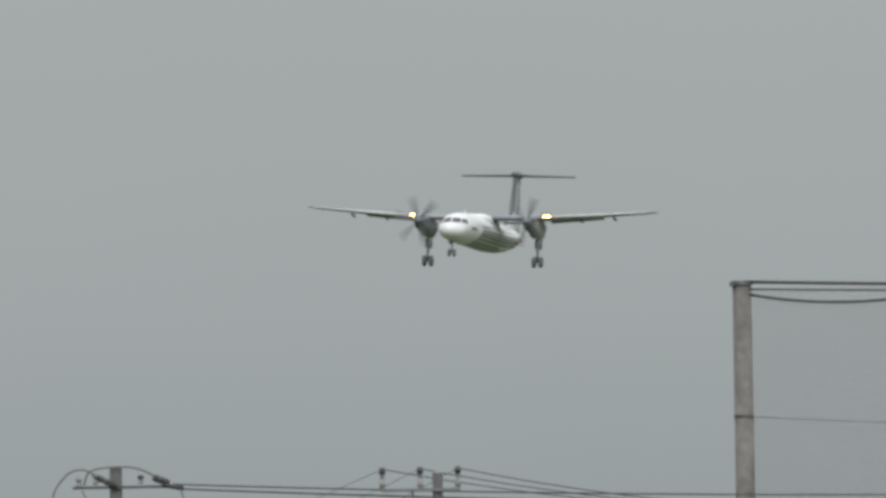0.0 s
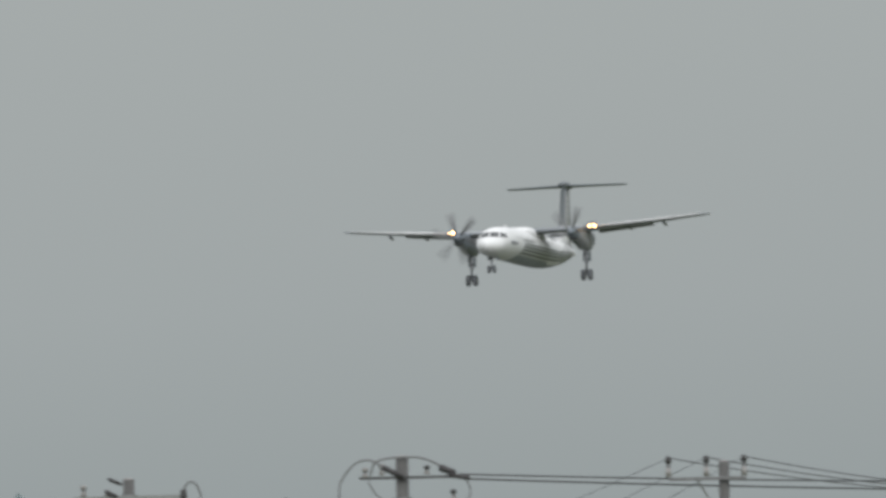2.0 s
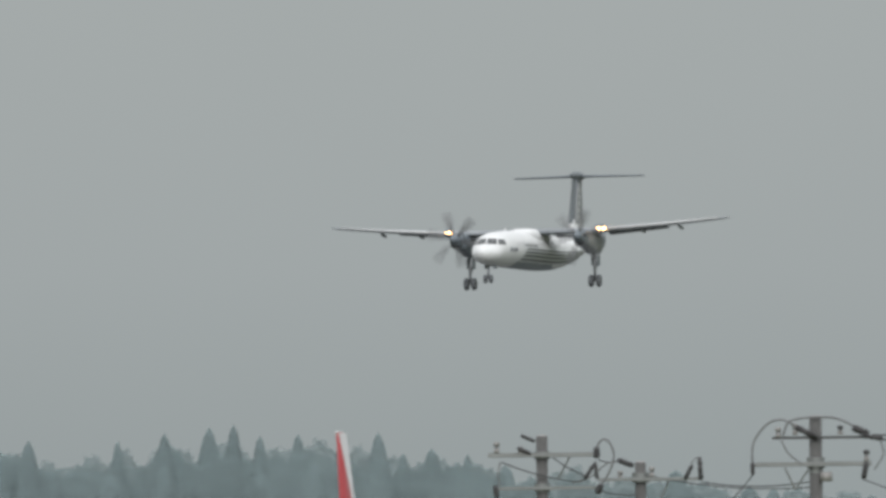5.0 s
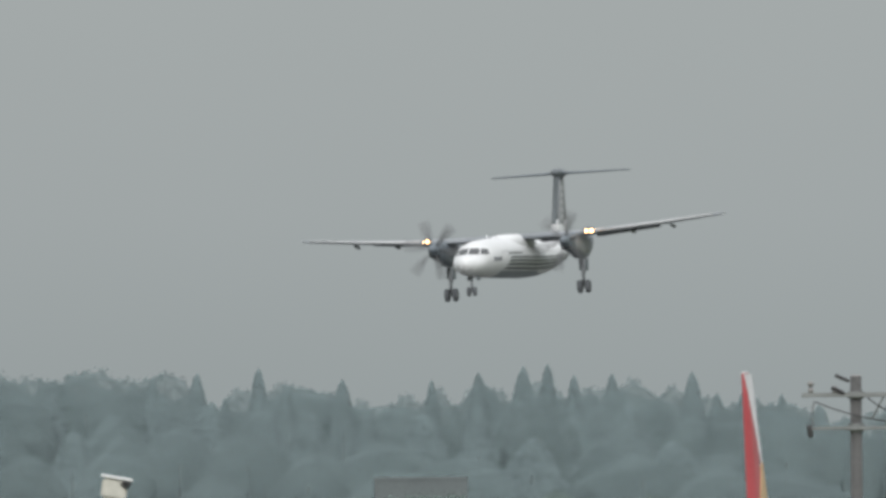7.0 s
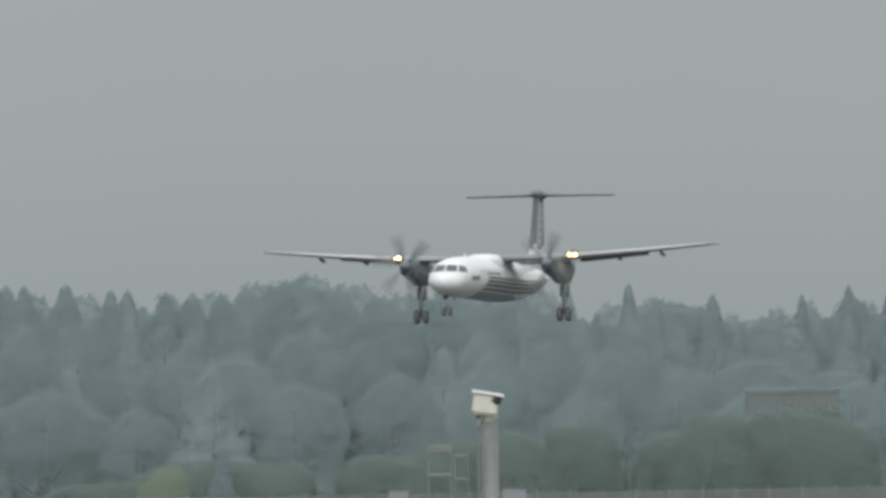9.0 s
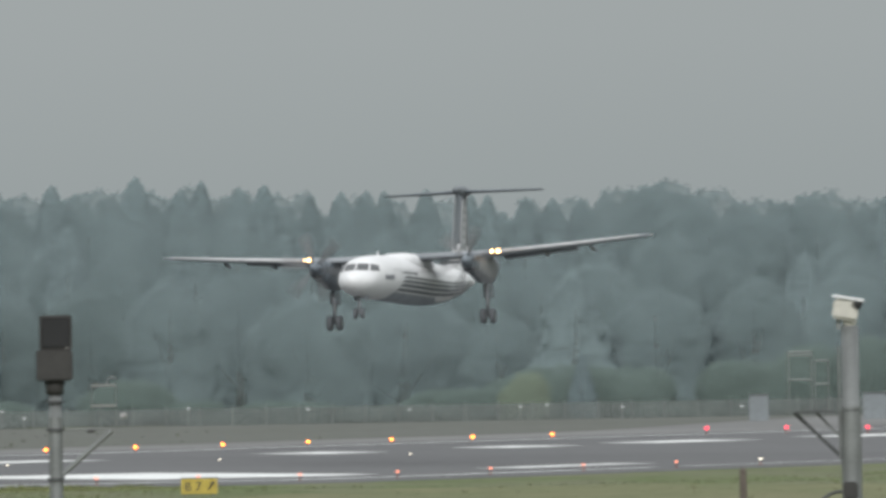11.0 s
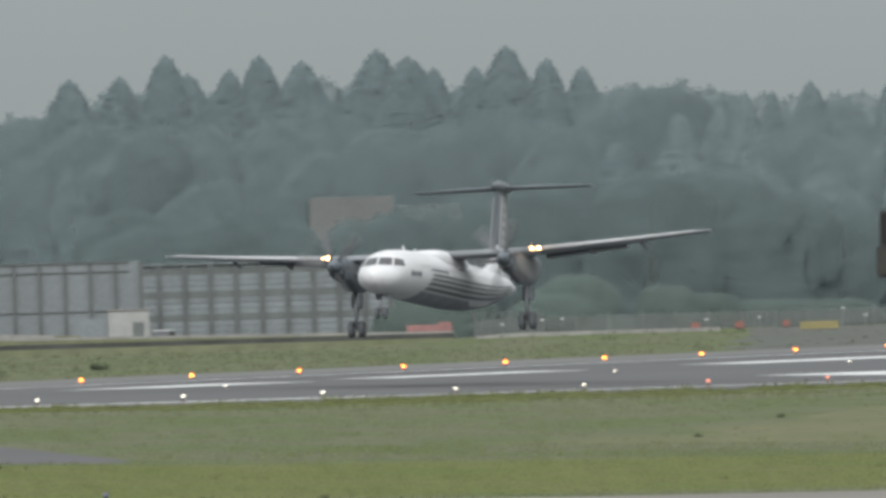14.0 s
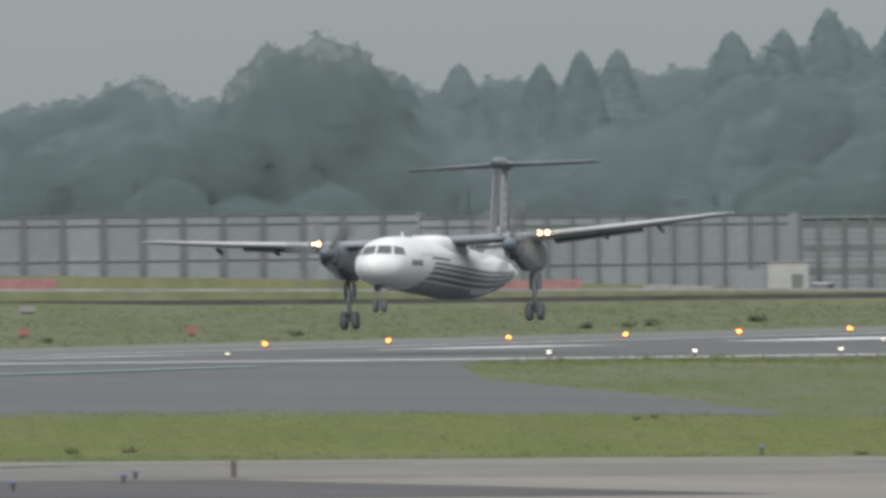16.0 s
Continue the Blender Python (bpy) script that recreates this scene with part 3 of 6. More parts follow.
        for y, hw, top, bot in ((4.75, 0.38, 3.70, 2.94), (4.55, 0.42, 3.76, 2.8), (4.1, 0.44, 3.82, 2.66), (3.0, 0.46, 3.90, 2.58), (2.3, 0.47, 3.92, 2.48), (1.3, 0.48, 3.94, 2.24), (-1.0, 0.42, 3.9, 2.3), (-2.6, 0.26, 3.8, 2.85), (-3.6, 0.08, 3.62, 3.35)):
            rings.append([Vector((s * 4.4 + hw * math.copysign(abs(math.cos(a)) ** 0.75, math.cos(a)), y, (top + bot) / 2 + (top - bot) / 2 * math.copysign(abs(math.sin(a)) ** 0.8, math.sin(a)))) for a in [2 * math.pi * i / 24 for i in range(24)]])
        nac = part("nacelle", loft(rings[2:]), M_NACELLE, air, "dark grey engine nacelle", True)
        part("cowl_lip", loft([[Vector((s * 4.4 + (p.x - s * 4.4) * 1.012, p.y, p.z)) for p in r] for r in rings[:3]]), M_NACELLE, nac, "dark cowl ring behind the propeller", True)
        part("nacelle_flank", loft([[Vector((s * (4.4 + hw * k), y, z)) for k, z in ((0.9, 3.66), (1.03, 3.4), (1.03, lo + 0.45), (0.9, lo + 0.2))] for y, hw, lo in ((3.9, 0.45, 2.66), (2.4, 0.47, 2.5), (1.2, 0.48, 2.3), (-0.8, 0.43, 2.35))]), M_COWL, nac, "pale grey nacelle flank")
        part("air_intake", loft([[Vector((s * 4.4 + 0.36 * math.cos(a), 4.58, 2.9 + 0.13 * math.sin(a))) for a in [2 * math.pi * i / 14 for i in range(14)]],
             [Vector((s * 4.4 + 0.33 * math.cos(a), 4.66, 2.9 + 0.11 * math.sin(a))) for a in [2 * math.pi * i / 14 for i in range(14)]]]), M_LENS, nac, "black air intake mouth")
        # propeller
        prof = [(0.0, 0.36), (0.25, 0.33), (0.5, 0.24), (0.7, 0.12), (0.78, 0.02)]
        sp = part("propeller", loft([[Vector((r * math.cos(a), y, r * math.sin(a))) for a in [2 * math.pi * i / 18 for i in range(18)]] for y, r in prof]), M_NACELLE, air, "dark propeller spinner", True)
        sp.location = (s * 4.4, 4.8, 3.32)
        PROPS.append((sp, s))
        for k in range(6):
            secs = []
            for r, ch, tw in ((0.3, 0.16, 65), (0.6, 0.26, 50), (1.0, 0.36, 38), (1.5, 0.36, 28), (1.85, 0.26, 22), (2.05, 0.1, 20)):
                t = radians(tw)
                sec = []
                for u, v in ((-0.5, 0), (-0.2, 0.07), (0.25, 0.06), (0.5, 0), (0.25, -0.03), (-0.2, -0.03)):
                    cx, cy = u * ch, v * 0.9 * ch
                    sec.append(Vector((cx * math.cos(t) - cy * math.sin(t), 0.2 + cx * math.sin(t) + cy * math.cos(t), r)))
                secs.append(sec)
            bl = part("blade", loft(secs), M_BLADE, sp, "dark swept propeller blade", True)
            bl.matrix_basis = pose(0, 0, 0, 0, 60 * k, 0)
        for dx, rad in ((-0.17, 0.11), (0.17, 0.11)) if s < 0 else ((-0.1, 0.095), (0.16, 0.04)):
            bm = bmesh.new()
            bmesh.ops.create_uvsphere(bm, u_segments=14, v_segments=8, radius=rad, matrix=Matrix.Translation((s * 5.45 + dx, 2.2, 3.95)))
            part("landing_light", bm, M_LANDING, air, "glowing warm white landing light", True)
        # main gear
        gear = part("main_gear_leg", tube((s * 4.45, 0.1, 2.3), (s * 4.45, 0, 0.42), 0.12, 0.09), M_GEAR, air, "pale grey landing gear leg", True)
        part("drag_brace", tube((s * 4.45, -1.3, 2.2), (s * 4.45, -0.05, 1.0), 0.06), M_GEAR, gear)
        part("axle", tube((s * 4.45 - 0.4, 0, 0.42), (s * 4.45 + 0.4, 0, 0.42), 0.07), M_GEAR, gear)
        for dx in (-0.27, 0.27):
            part("wheel", wheel_mesh(s * 4.45 + dx, 0, 0.42, 0.43, 0.29), M_TYRE, gear, "black tyre", True)
            part("hub", tube((s * 4.45 + dx - 0.15, 0, 0.42), (s * 4.45 + dx + 0.15, 0, 0.42), 0.19, seg=16), M_HUB, gear)
        for dx in (-0.2, 0.2):
            part("gear_door", box(s * 4.45 + dx, -0.3, 1.85, 0.04, 0.9, 0.75, 0.015), M_NACELLE, gear, "dark open gear door")
    # nose gear
    ng = part("nose_gear_leg", tube((0, 13.7, 1.35), (0, 13.98, 0.2), 0.08), M_GEAR, air, "pale grey nose gear leg", True)
    for dx in (-0.2, 0.2):
        part("wheel", wheel_mesh(dx, 13.98, 0.17, 0.3, 0.2), M_TYRE, ng, "black tyre", True)
    part("axle", tube((-0.28, 13.98, 0.17), (0.28, 13.98, 0.17), 0.05), M_GEAR, ng)
    for dx in (-0.3, 0.3):
        part("gear_door", box(dx, 13.1, 1.05, 0.04, 1.2, 0.3, 0.02), M_BELLY, ng)
    # tail
    def fin_ring(z, yl, yt, th):
        ym = yl + (yt - yl) * 0.3
        return [Vector((0, yl, z)), Vector((th * 0.7, yl + (ym - yl) * 0.4, z)), Vector((th, ym, z)), Vector((th * 0.5, (ym + yt) / 2, z)), Vector((0, yt, z)),
                Vector((-th * 0.5, (ym + yt) / 2, z)), Vector((-th, ym, z)), Vector((-th * 0.7, yl + (ym - yl) * 0.4, z))]
    part("dorsal_fillet", loft([fin_ring(3.6, -7.2, -15.8, 0.24), fin_ring(3.95, -9.4, -15.8, 0.26), fin_ring(4.6, -11.3, -15.8, 0.275), fin_ring(5.3, -11.65, -15.78, 0.27)]), M_WHITE, air, "white fin root fairing", True)
    part("fin", loft([fin_ring(5.28, -11.66, -15.78, 0.262), fin_ring(6.4, -12.2, -15.75, 0.25), fin_ring(8.28, -13.1, -15.7, 0.23)]), M_FIN, air, "grey-blue tail fin", True)
    part("fin_leading_edge", loft([[Vector((0, yl + 0.05, z)), Vector((th, yl - 0.3, z)), Vector((-th, yl - 0.3, z))] for z, yl, th in ((5.0, -11.5, 0.16), (6.4, -12.2, 0.15), (8.25, -13.08, 0.14))]), M_TAILBLUE, air, "dark blue fin leading edge")
    for s in (1, -1):
        flank = [(5.0, 0.276), (6.2, 0.264), (7.9, 0.247)]
        part("fin_side", loft([[Vector((s * th, -12.25 - 0.47 * (z - 5.3), z)), Vector((s * th, -13.75 - 0.27 * (z - 5.3), z)), Vector((s * (th - 0.06), -13.75 - 0.27 * (z - 5.3), z)), Vector((s * (th - 0.06), -12.25 - 0.47 * (z - 5.3), z))] for z, th in flank]), M_TAILPALE, air, "pale grey fin flank")
        for k in range(5):
            z = 5.5 + 0.48 * k
            part("fin_lettering", box(s * (0.275 - 0.01 * (z - 5.0)), -13.1 - 0.37 * (z - 5.3), z, 0.012, 0.75, 0.28, 0.004), M_BOOT, air, "white unreadable lettering block")
        part("tailplane", loft([wing_section(s * 0.1, -13.5, -15.9, 8.37, 0.13), wing_section(s * 2.5, -13.9, -15.85, 8.36, 0.10), wing_section(s * 4.6, -14.35, -15.75, 8.35, 0.06)]), M_NACELLE, air, "dark grey tailplane", True)
    part("tail_bullet", loft([[Vector((r * math.cos(a), y, 8.42 + 0.8 * r * math.sin(a))) for a in [2 * math.pi * i / 16 for i in range(16)]] for y, r in ((-12.6, 0.05), (-12.9, 0.24), (-13.6, 0.38), (-14.8, 0.38), (-16.0, 0.2), (-16.4, 0.05))]), M_TAILBLUE, air, "slate blue tail fairing", True)
    part("wing_root_fairing", loft([[Vector((hw * math.copysign(abs(math.cos(q)) ** 0.7, math.cos(q)), y, 3.45 + (top - 3.45) * math.copysign(abs(math.sin(q)) ** 0.7, math.sin(q)))) for q in [2 * math.pi * i / 24 for i in range(24)]]
         for y, hw, top in ((5.2, 0.3, 3.66), (4.7, 0.75, 3.86), (3.9, 1.0, 3.98), (2.9, 1.12, 4.07), (1.0, 1.16, 4.11), (-1.2, 1.1, 4.08), (-3.0, 0.85, 3.95), (-4.6, 0.4, 3.7))]), M_WHITE, air, "white fairing over the wing root", True)
    part("aerial", box(0, 9.0, 3.76, 0.04, 0.4, 0.3, 0.01), M_WHITE, air)
    part("aerial", box(0, 6.4, 3.8, 0.04, 0.3, 0.25, 0.01), M_WHITE, air)
    return air


def wheel_mesh(x, y, z, r, w):
    prof = [(-0.5, 0.6), (-0.5, 0.86), (-0.36, 0.97), (-0.12, 1.0), (0.12, 1.0), (0.36, 0.97), (0.5, 0.86), (0.5, 0.6)]
    return loft([[Vector((x + u * w, y + r * v * math.cos(a), z + r * v * math.sin(a))) for a in [2 * math.pi * i / 20 for i in range(20)]] for u, v in prof])


PROPS = []
airliner = make_turboprop()
# the hull and the tail sit 0.6 m further aft on the wing and its gear
HULL = ("fuselage", "cockpit_window", "cabin_window", "side_panel", "stripe", "belly_panel", "nose_belly", "swoosh", "logo_bar", "dorsal_fillet", "fin", "tailplane", "tail_bullet", "aerial")
for ob in airliner.children:
    if ob.name.split(".")[0] in HULL or ob.name.startswith("fin_"):
        ob.location = (0, -0.6, 0)


# ---- the taxiing jet: only its fin stands in view; x starboard, y forward, z up ----
def make_jet():
    jet = thing("taxiing_jet", "white airliner with a red tail fin taxiing away", "airplane")
    prof = [(18.5, 0.05, 3.0), (18.0, 0.6, 3.05), (17.0, 1.15, 3.2), (15.5, 1.7, 3.45), (13.5, 1.97, 3.6), (-6, 1.97, 3.6), (-10, 1.75, 3.85), (-14, 1.1, 4.4), (-17, 0.45, 4.9), (-18.3, 0.15, 5.1)]
    part("fuselage", loft([[Vector((r * math.cos(a), y, z + r * 1.04 * math.sin(a))) for a in [2 * math.pi * i / 32 for i in range(32)]] for y, r, z in prof]), M_WHITE, jet, "white fuselage", True)
    for s in (1, -1):
        part("wing", loft([wing_section(s * 1.5, 5.0, -2.3, 2.6, 0.5), wing_section(s * 6, 2.2, -2.4, 3.0, 0.34), wing_section(s * 16.8, -4.0, -5.6, 4.2, 0.14)]), M_WINGGREY, jet, "grey swept wing", True)
        part("tailplane", loft([wing_section(s * 0.6, -13.0, -17.0, 5.2, 0.25), wing_section(s * 6.2, -16.2, -17.9, 5.8, 0.1)]), M_WHITE, jet, "", True)
        part("engine", loft([[Vector((s * 5.75 + r * math.cos(a), y, 1.95 + r * math.sin(a))) for a in [2 * math.pi * i / 24 for i in range(24)]] for y, r in ((5.2, 0.9), (5.0, 1.05), (3.5, 1.12), (1.5, 0.95), (0.6, 0.6))]), M_WHITE, jet, "", True)
        leg = part("main_gear_leg", tube((s * 3.8, -1.5, 2.6), (s * 3.8, -1.5, 0.58), 0.14), M_GEAR, jet)
        for dx in (-0.4, 0.4):
            part("wheel", wheel_mesh(s * 3.8 + dx, -1.5, 0.58, 0.58, 0.4), M_TYRE, leg, "", True)
    leg = part("nose_gear_leg", tube((0, 12.0, 2.2), (0, 12.0, 0.4), 0.1), M_GEAR, jet)
    for dx in (-0.25, 0.25):
        part("wheel", wheel_mesh(dx, 12.0, 0.4, 0.4, 0.25), M_TYRE, leg, "", True)

    def ring(z, yl, yt, th):
        c = yt - yl
        return [Vector((0, yl, z)), Vector((th, yl + c * 0.2, z)), Vector((th, yl + c * 0.55, z)), Vector((0.03, yt, z)), Vector((-0.03, yt, z)), Vector((-th, yl + c * 0.55, z)), Vector((-th, yl + c * 0.2, z))]

    def edge(z):
        return -13.5 - 0.62 * (z - 5.4) if z < 7.5 else -14.8 - 0.474 * (z - 7.5)

    def rear(z):
        return -16.8 - 0.15 * (z - 5.4)
    part("fin", loft([ring(5.2, -13.1, -16.8, 0.15), ring(7.5, edge(7.5), rear(7.5), 0.11), ring(11.46, edge(11.46), rear(11.46), 0.055), ring(11.57, edge(11.57) - 0.15, rear(11.57), 0.04)]), M_JETRED, jet, "red tail fin", True)

    def flash(name, rows, material, label):
        for s in (1, -1):
            part(name, loft([[Vector((s * (th + 0.012), yf, z)), Vector((s * (th + 0.012), yb, z)), Vector((s * (th - 0.03), yb, z)), Vector((s * (th - 0.03), yf, z))] for z, yf, yb, th in rows]), material, jet, label)
    # a white flash that broadens towards the tip, and a gold edge low on the leading edge
    flash("fin_flash", [(z, edge(z) - 0.02, edge(z) - 0.05 - (rear(11.72) - edge(11.72) - 0.05) * -1.0 * (z - 8.4) / 3.32, 0.11 - 0.013 * (z - 7.5)) for z in (8.42, 9.2, 10.0, 10.9, 11.54)], M_WHITE, "white flash on the fin")
    flash("fin_band", [(z, edge(z) - 0.02, edge(z) - 0.05 - 1.0 * (8.75 - z) / 1.3, 0.125 - 0.013 * (z - 7.5)) for z in (8.7, 8.2, 7.6, 7.0)], M_JETGOLD, "gold lower leading edge")
    part("fin_edge", loft([[Vector((0.06, edge(z) - 0.1, z)), Vector((0, edge(z) + 0.04, z)), Vector((-0.06, edge(z) - 0.1, z))] for z in (8.6, 10.0, 11.45)]), M_WHITE, jet, "white leading edge")
    part("fin_tip", box(0, (edge(11.72) + rear(11.72)) / 2 - 0.1, 11.58, 0.1, 0.8, 0.08, 0.03), M_WHITE, jet, "white fin cap")
    return jet


jet = make_jet()


# ---- woods behind the field ----
def lump(name, m, seed, rough, sub=2, skirt=False):
    """The uneven surface of one foliage mass: verts, faces and outward normals."""
    bm = bmesh.new()
    bmesh.ops.create_icosphere(bm, subdivisions=sub, radius=1.0)
    off = Vector((seed * 3.7, seed * 1.3, seed * 7.1))
    for v in bm.verts:
        v.co *= 1 + rough * noise.noise(v.co * 1.7 + off) + 0.5 * rough * noise.noise(v.co * 4.1 + off) + 0.3 * rough * noise.noise(v.co * 9.0 + off)
        if skirt and v.co.z < 0:
            k = 1 / math.sqrt(max(0.16, 1 - min(1.0, v.co.z ** 2)))
            v.co.x, v.co.y = v.co.x * k, v.co.y * k
    bmesh.ops.transform(bm, matrix=m, verts=bm.verts)
    bm.normal_update()
    vs, ns = [tuple(v.co) for v in bm.verts], [tuple(v.normal) for v in bm.verts]
    fs = [tuple(v.index for v in f.verts) for f in bm.faces]
    bm.free()
    return vs, fs, ns


def leaf_cloud(rng, pts, nrm, n, size):
    """Small leaf sprays that hang along a foliage surface."""
    pick = rng.integers(len(pts), size=n)
    out = nrm[pick]
    j = rng.normal(size=(n, 3)) * size * 2.0
    j -= out * np.sum(j * out, 1)[:, None] * 0.75
    c = pts[pick] + j + out * (size * rng.uniform(0.0, 0.5, n))[:, None]
    d = out * (1, 1, 0.3) + rng.normal(size=(n, 3)) * (0.5, 0.5, 0.16)
    d /= np.linalg.norm(d, axis=1)[:, None]
    a = np.cross(d, rng.normal(size=(n, 3)))
    a /= np.linalg.norm(a, axis=1)[:, None]
    b = np.cross(d, a)
    s = (size * rng.uniform(0.6, 1.3, n))[:, None]
    v = np.stack([c - a * s - b * s * 0.6, c + a * s - b * s * 0.6, c + b * s * 1.2], 1).reshape(-1, 3)
    return v, [(3 * i, 3 * i + 1, 3 * i + 2) for i in range(n)]


def make_tree(name, seed, tall, wide, kind, material, label, n=1500):
    """A tree of the given height and crown width, on its own origin."""
    rng = np.random.default_rng(seed)
    tree = thing(name, label, "tree", group="trees of the wood")
    bm = tube((0, 0, -0.4), (rng.uniform(-0.3, 0.3), rng.uniform(-0.3, 0.3), tall * 0.75), wide * 0.05 + 0.08, 0.05, 9)
    verts, faces, pts, nrm = [], [], [], []
    off = Vector((seed * 3.1, seed * 5.3, seed * 1.7))

    def add(vs, fs, ns):
        o = len(verts)
        verts.extend(vs)
        faces.extend(tuple(q + o for q in f) for f in fs)
        pts.extend(vs)
        nrm.extend(ns)
    if kind == "cedar":
        # a ragged cone of drooping boughs
        cone = bmesh.new()
        rings, seg = 26, 18
        grid = []
        for i in range(rings + 1):
            u = 0.06 + 0.94 * i / rings
            row = []
            for k in range(seg):
                a = 2 * math.pi * k / seg
                w = wide * 0.5 * (1.0 - u) ** 0.72 * (0.97 + 0.04 * math.sin(u * 40 + 2 * math.sin(a + seed))) + 0.06
                q = Vector((math.cos(a), math.sin(a), u * 4))
                w *= 1 + 0.26 * noise.noise(q * 1.3 + off) + 0.24 * noise.noise(q * 3.0 + off) + 0.1 * noise.noise(q * 8.0 + off)
                row.append(cone.verts.new((w * math.cos(a), w * math.sin(a), tall * u - 0.16 * w)))
            grid.append(row)
        for r0, r1 in zip(grid, grid[1:]):
            for k in range(seg):
                cone.faces.new((r0[k], r0[(k + 1) % seg], r1[(k + 1) % seg], r1[k]))
        cone.faces.new(grid[-1])
        cone.normal_update()
        cone.verts.index_update()
        add([tuple(v.co) for v in cone.verts], [tuple(v.index for v in f.verts) for f in cone.faces], [tuple(v.normal) for v in cone.verts])
        cone.free()
        for i in range(10):
            a, h = rng.uniform(0, 6.283), tall * (0.1 + 0.06 * i)
            w = wide * 0.4 * (1 - h / tall)
            tube_into(bm, (0, 0, h + 0.2), (w * math.cos(a), w * math.sin(a), h), 0.06, 0.02, 5)
    else:
        # overlapping boughs that melt into one uneven dome
        lumps = [(0, 0, tall * 0.47, wide * 0.45, tall * 0.46)]
        for i in range(7):
            a, c = 2.4 * i + rng.uniform(-0.4, 0.4), 0.85 - 1.4 * (i + 0.5) / 7
            q = math.sqrt(1 - c * c)
            w = wide * rng.uniform(0.19, 0.24)
            lumps.append((wide * 0.27 * q * math.cos(a), wide * 0.27 * q * math.sin(a), max(tall * (0.46 + 0.33 * c) + rng.uniform(-0.03, 0.02) * tall, w * 0.7), w, w * rng.uniform(0.85, 1.05)))
            if i % 2 == 0:
                tube_into(bm, (0, 0, tall * rng.uniform(0.1, 0.3)), Vector(lumps[-1][:3]) * 0.9, 0.1, 0.03, 5)
        for i, (x, y, z, w, h) in enumerate(lumps):
            add(*lump("lump", Matrix.Translation((x, y, z)) @ Matrix.Diagonal((w, w, h, 1)), seed + i * 0.37, 0.18 if i == 0 else 0.14, 3 if i == 0 else 2, i == 0))
    part("trunk", bm, M_BARK, tree, "", True)
    P, N = np.array(pts), np.array(nrm)
    if kind == "broad":
        keep = np.ones(len(P), bool)
        for x, y, z, w, h in lumps:
            keep &= ((P[:, 0] - x) / w) ** 2 + ((P[:, 1] - y) / w) ** 2 + ((P[:, 2] - z) / h) ** 2 > 0.6
        P, N = P[keep], N[keep]
    v, f = leaf_cloud(rng, P, N, n, (0.16 if kind == "cedar" else 0.13) if tall > 6 else 0.13 if tall > 2 else 0.09)
    if kind == "cedar":
        # keep the sprays inside the pointed outline
        mid = v.reshape(-1, 3, 3).mean(1)
        u = np.clip(mid[:, 2] / tall, 0, 1)
        keep = (np.hypot(mid[:, 0], mid[:, 1]) < wide * 0.54 * (1 - u) ** 0.72 + 0.1) & (u < 0.985)
        v = v.reshape(-1, 3, 3)[keep].reshape(-1, 3)
        f = f[:int(keep.sum())]
    o = len(verts)
    verts += [tuple(q) for q in v]
    faces += [tuple(q + o for q in t) for t in f]
    mesh_part("crown", verts, faces, material, tree, "", True)
    return tree


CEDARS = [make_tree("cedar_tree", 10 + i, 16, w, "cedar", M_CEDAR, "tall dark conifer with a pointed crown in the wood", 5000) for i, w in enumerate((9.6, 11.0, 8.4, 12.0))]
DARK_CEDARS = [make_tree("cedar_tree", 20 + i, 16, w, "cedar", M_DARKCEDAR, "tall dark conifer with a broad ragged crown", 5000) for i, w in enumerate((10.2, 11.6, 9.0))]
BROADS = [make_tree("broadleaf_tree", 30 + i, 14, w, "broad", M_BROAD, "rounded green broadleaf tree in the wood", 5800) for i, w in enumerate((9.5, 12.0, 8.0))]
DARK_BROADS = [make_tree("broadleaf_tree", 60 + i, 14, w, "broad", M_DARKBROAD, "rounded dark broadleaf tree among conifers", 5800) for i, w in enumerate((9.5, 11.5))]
NEAR_BROADS = [make_tree("broadleaf_tree", 40 + i, 14, w, "broad", M_NEARBROAD, "dark green broadleaf tree at the front of the wood", 5800) for i, w in enumerate((10.0, 12.0))]
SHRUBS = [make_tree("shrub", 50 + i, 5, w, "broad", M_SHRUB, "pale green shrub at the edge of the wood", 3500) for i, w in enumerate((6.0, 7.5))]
PALE_SHRUBS = [make_tree("shrub", 55, 5, 6.0, "broad", M_PALESHRUB, "pale yellow-green bush by the fence", 3500)]
USED = set()


def plant(stock, rng, x, y, height, wide=None):
    base = stock[rng.integers(len(stock))]
    unit = {"c": 16.0, "b": 14.0, "s": 5.0}[base.name[0]]
    k = height / unit
    kw = k if wide is None else wide
    m = pose(x, y, zg(x, y) - 0.1, 0, 0, rng.uniform(0, 360))
    if base.name in USED:
        ob = copy_thing(base, m)
    else:
        USED.add(base.name)
        ob = base
        ob.matrix_basis = m
    ob.scale = (kw, kw, k)
    return ob


# skyline trees: bearing, height angle; the sign of the kind: conifers first, then broadleaf
SKY_C1 = [(13.785, 0.321), (13.596, 0.294), (13.394, 0.29), (13.288, 0.307), (13.187, 0.32), (13.132, 0.325), (13.073, 0.299), (12.987, 0.302), (12.806, 0.304),
          (12.75, 0.255), (12.686, 0.255), (12.604, 0.252), (14.706, 0.313), (14.023, 0.303), (13.924, 0.31), (13.724, 0.284), (15.563, 0.366), (15.477, 0.35),
          (15.422, 0.354), (15.317, 0.334), (15.247, 0.336), (15.19, 0.338), (15.056, 0.339), (14.954, 0.325), (14.916, 0.324), (14.83, 0.318), (14.77, 0.315), (13.86, 0.255), (13.735, 0.262)]
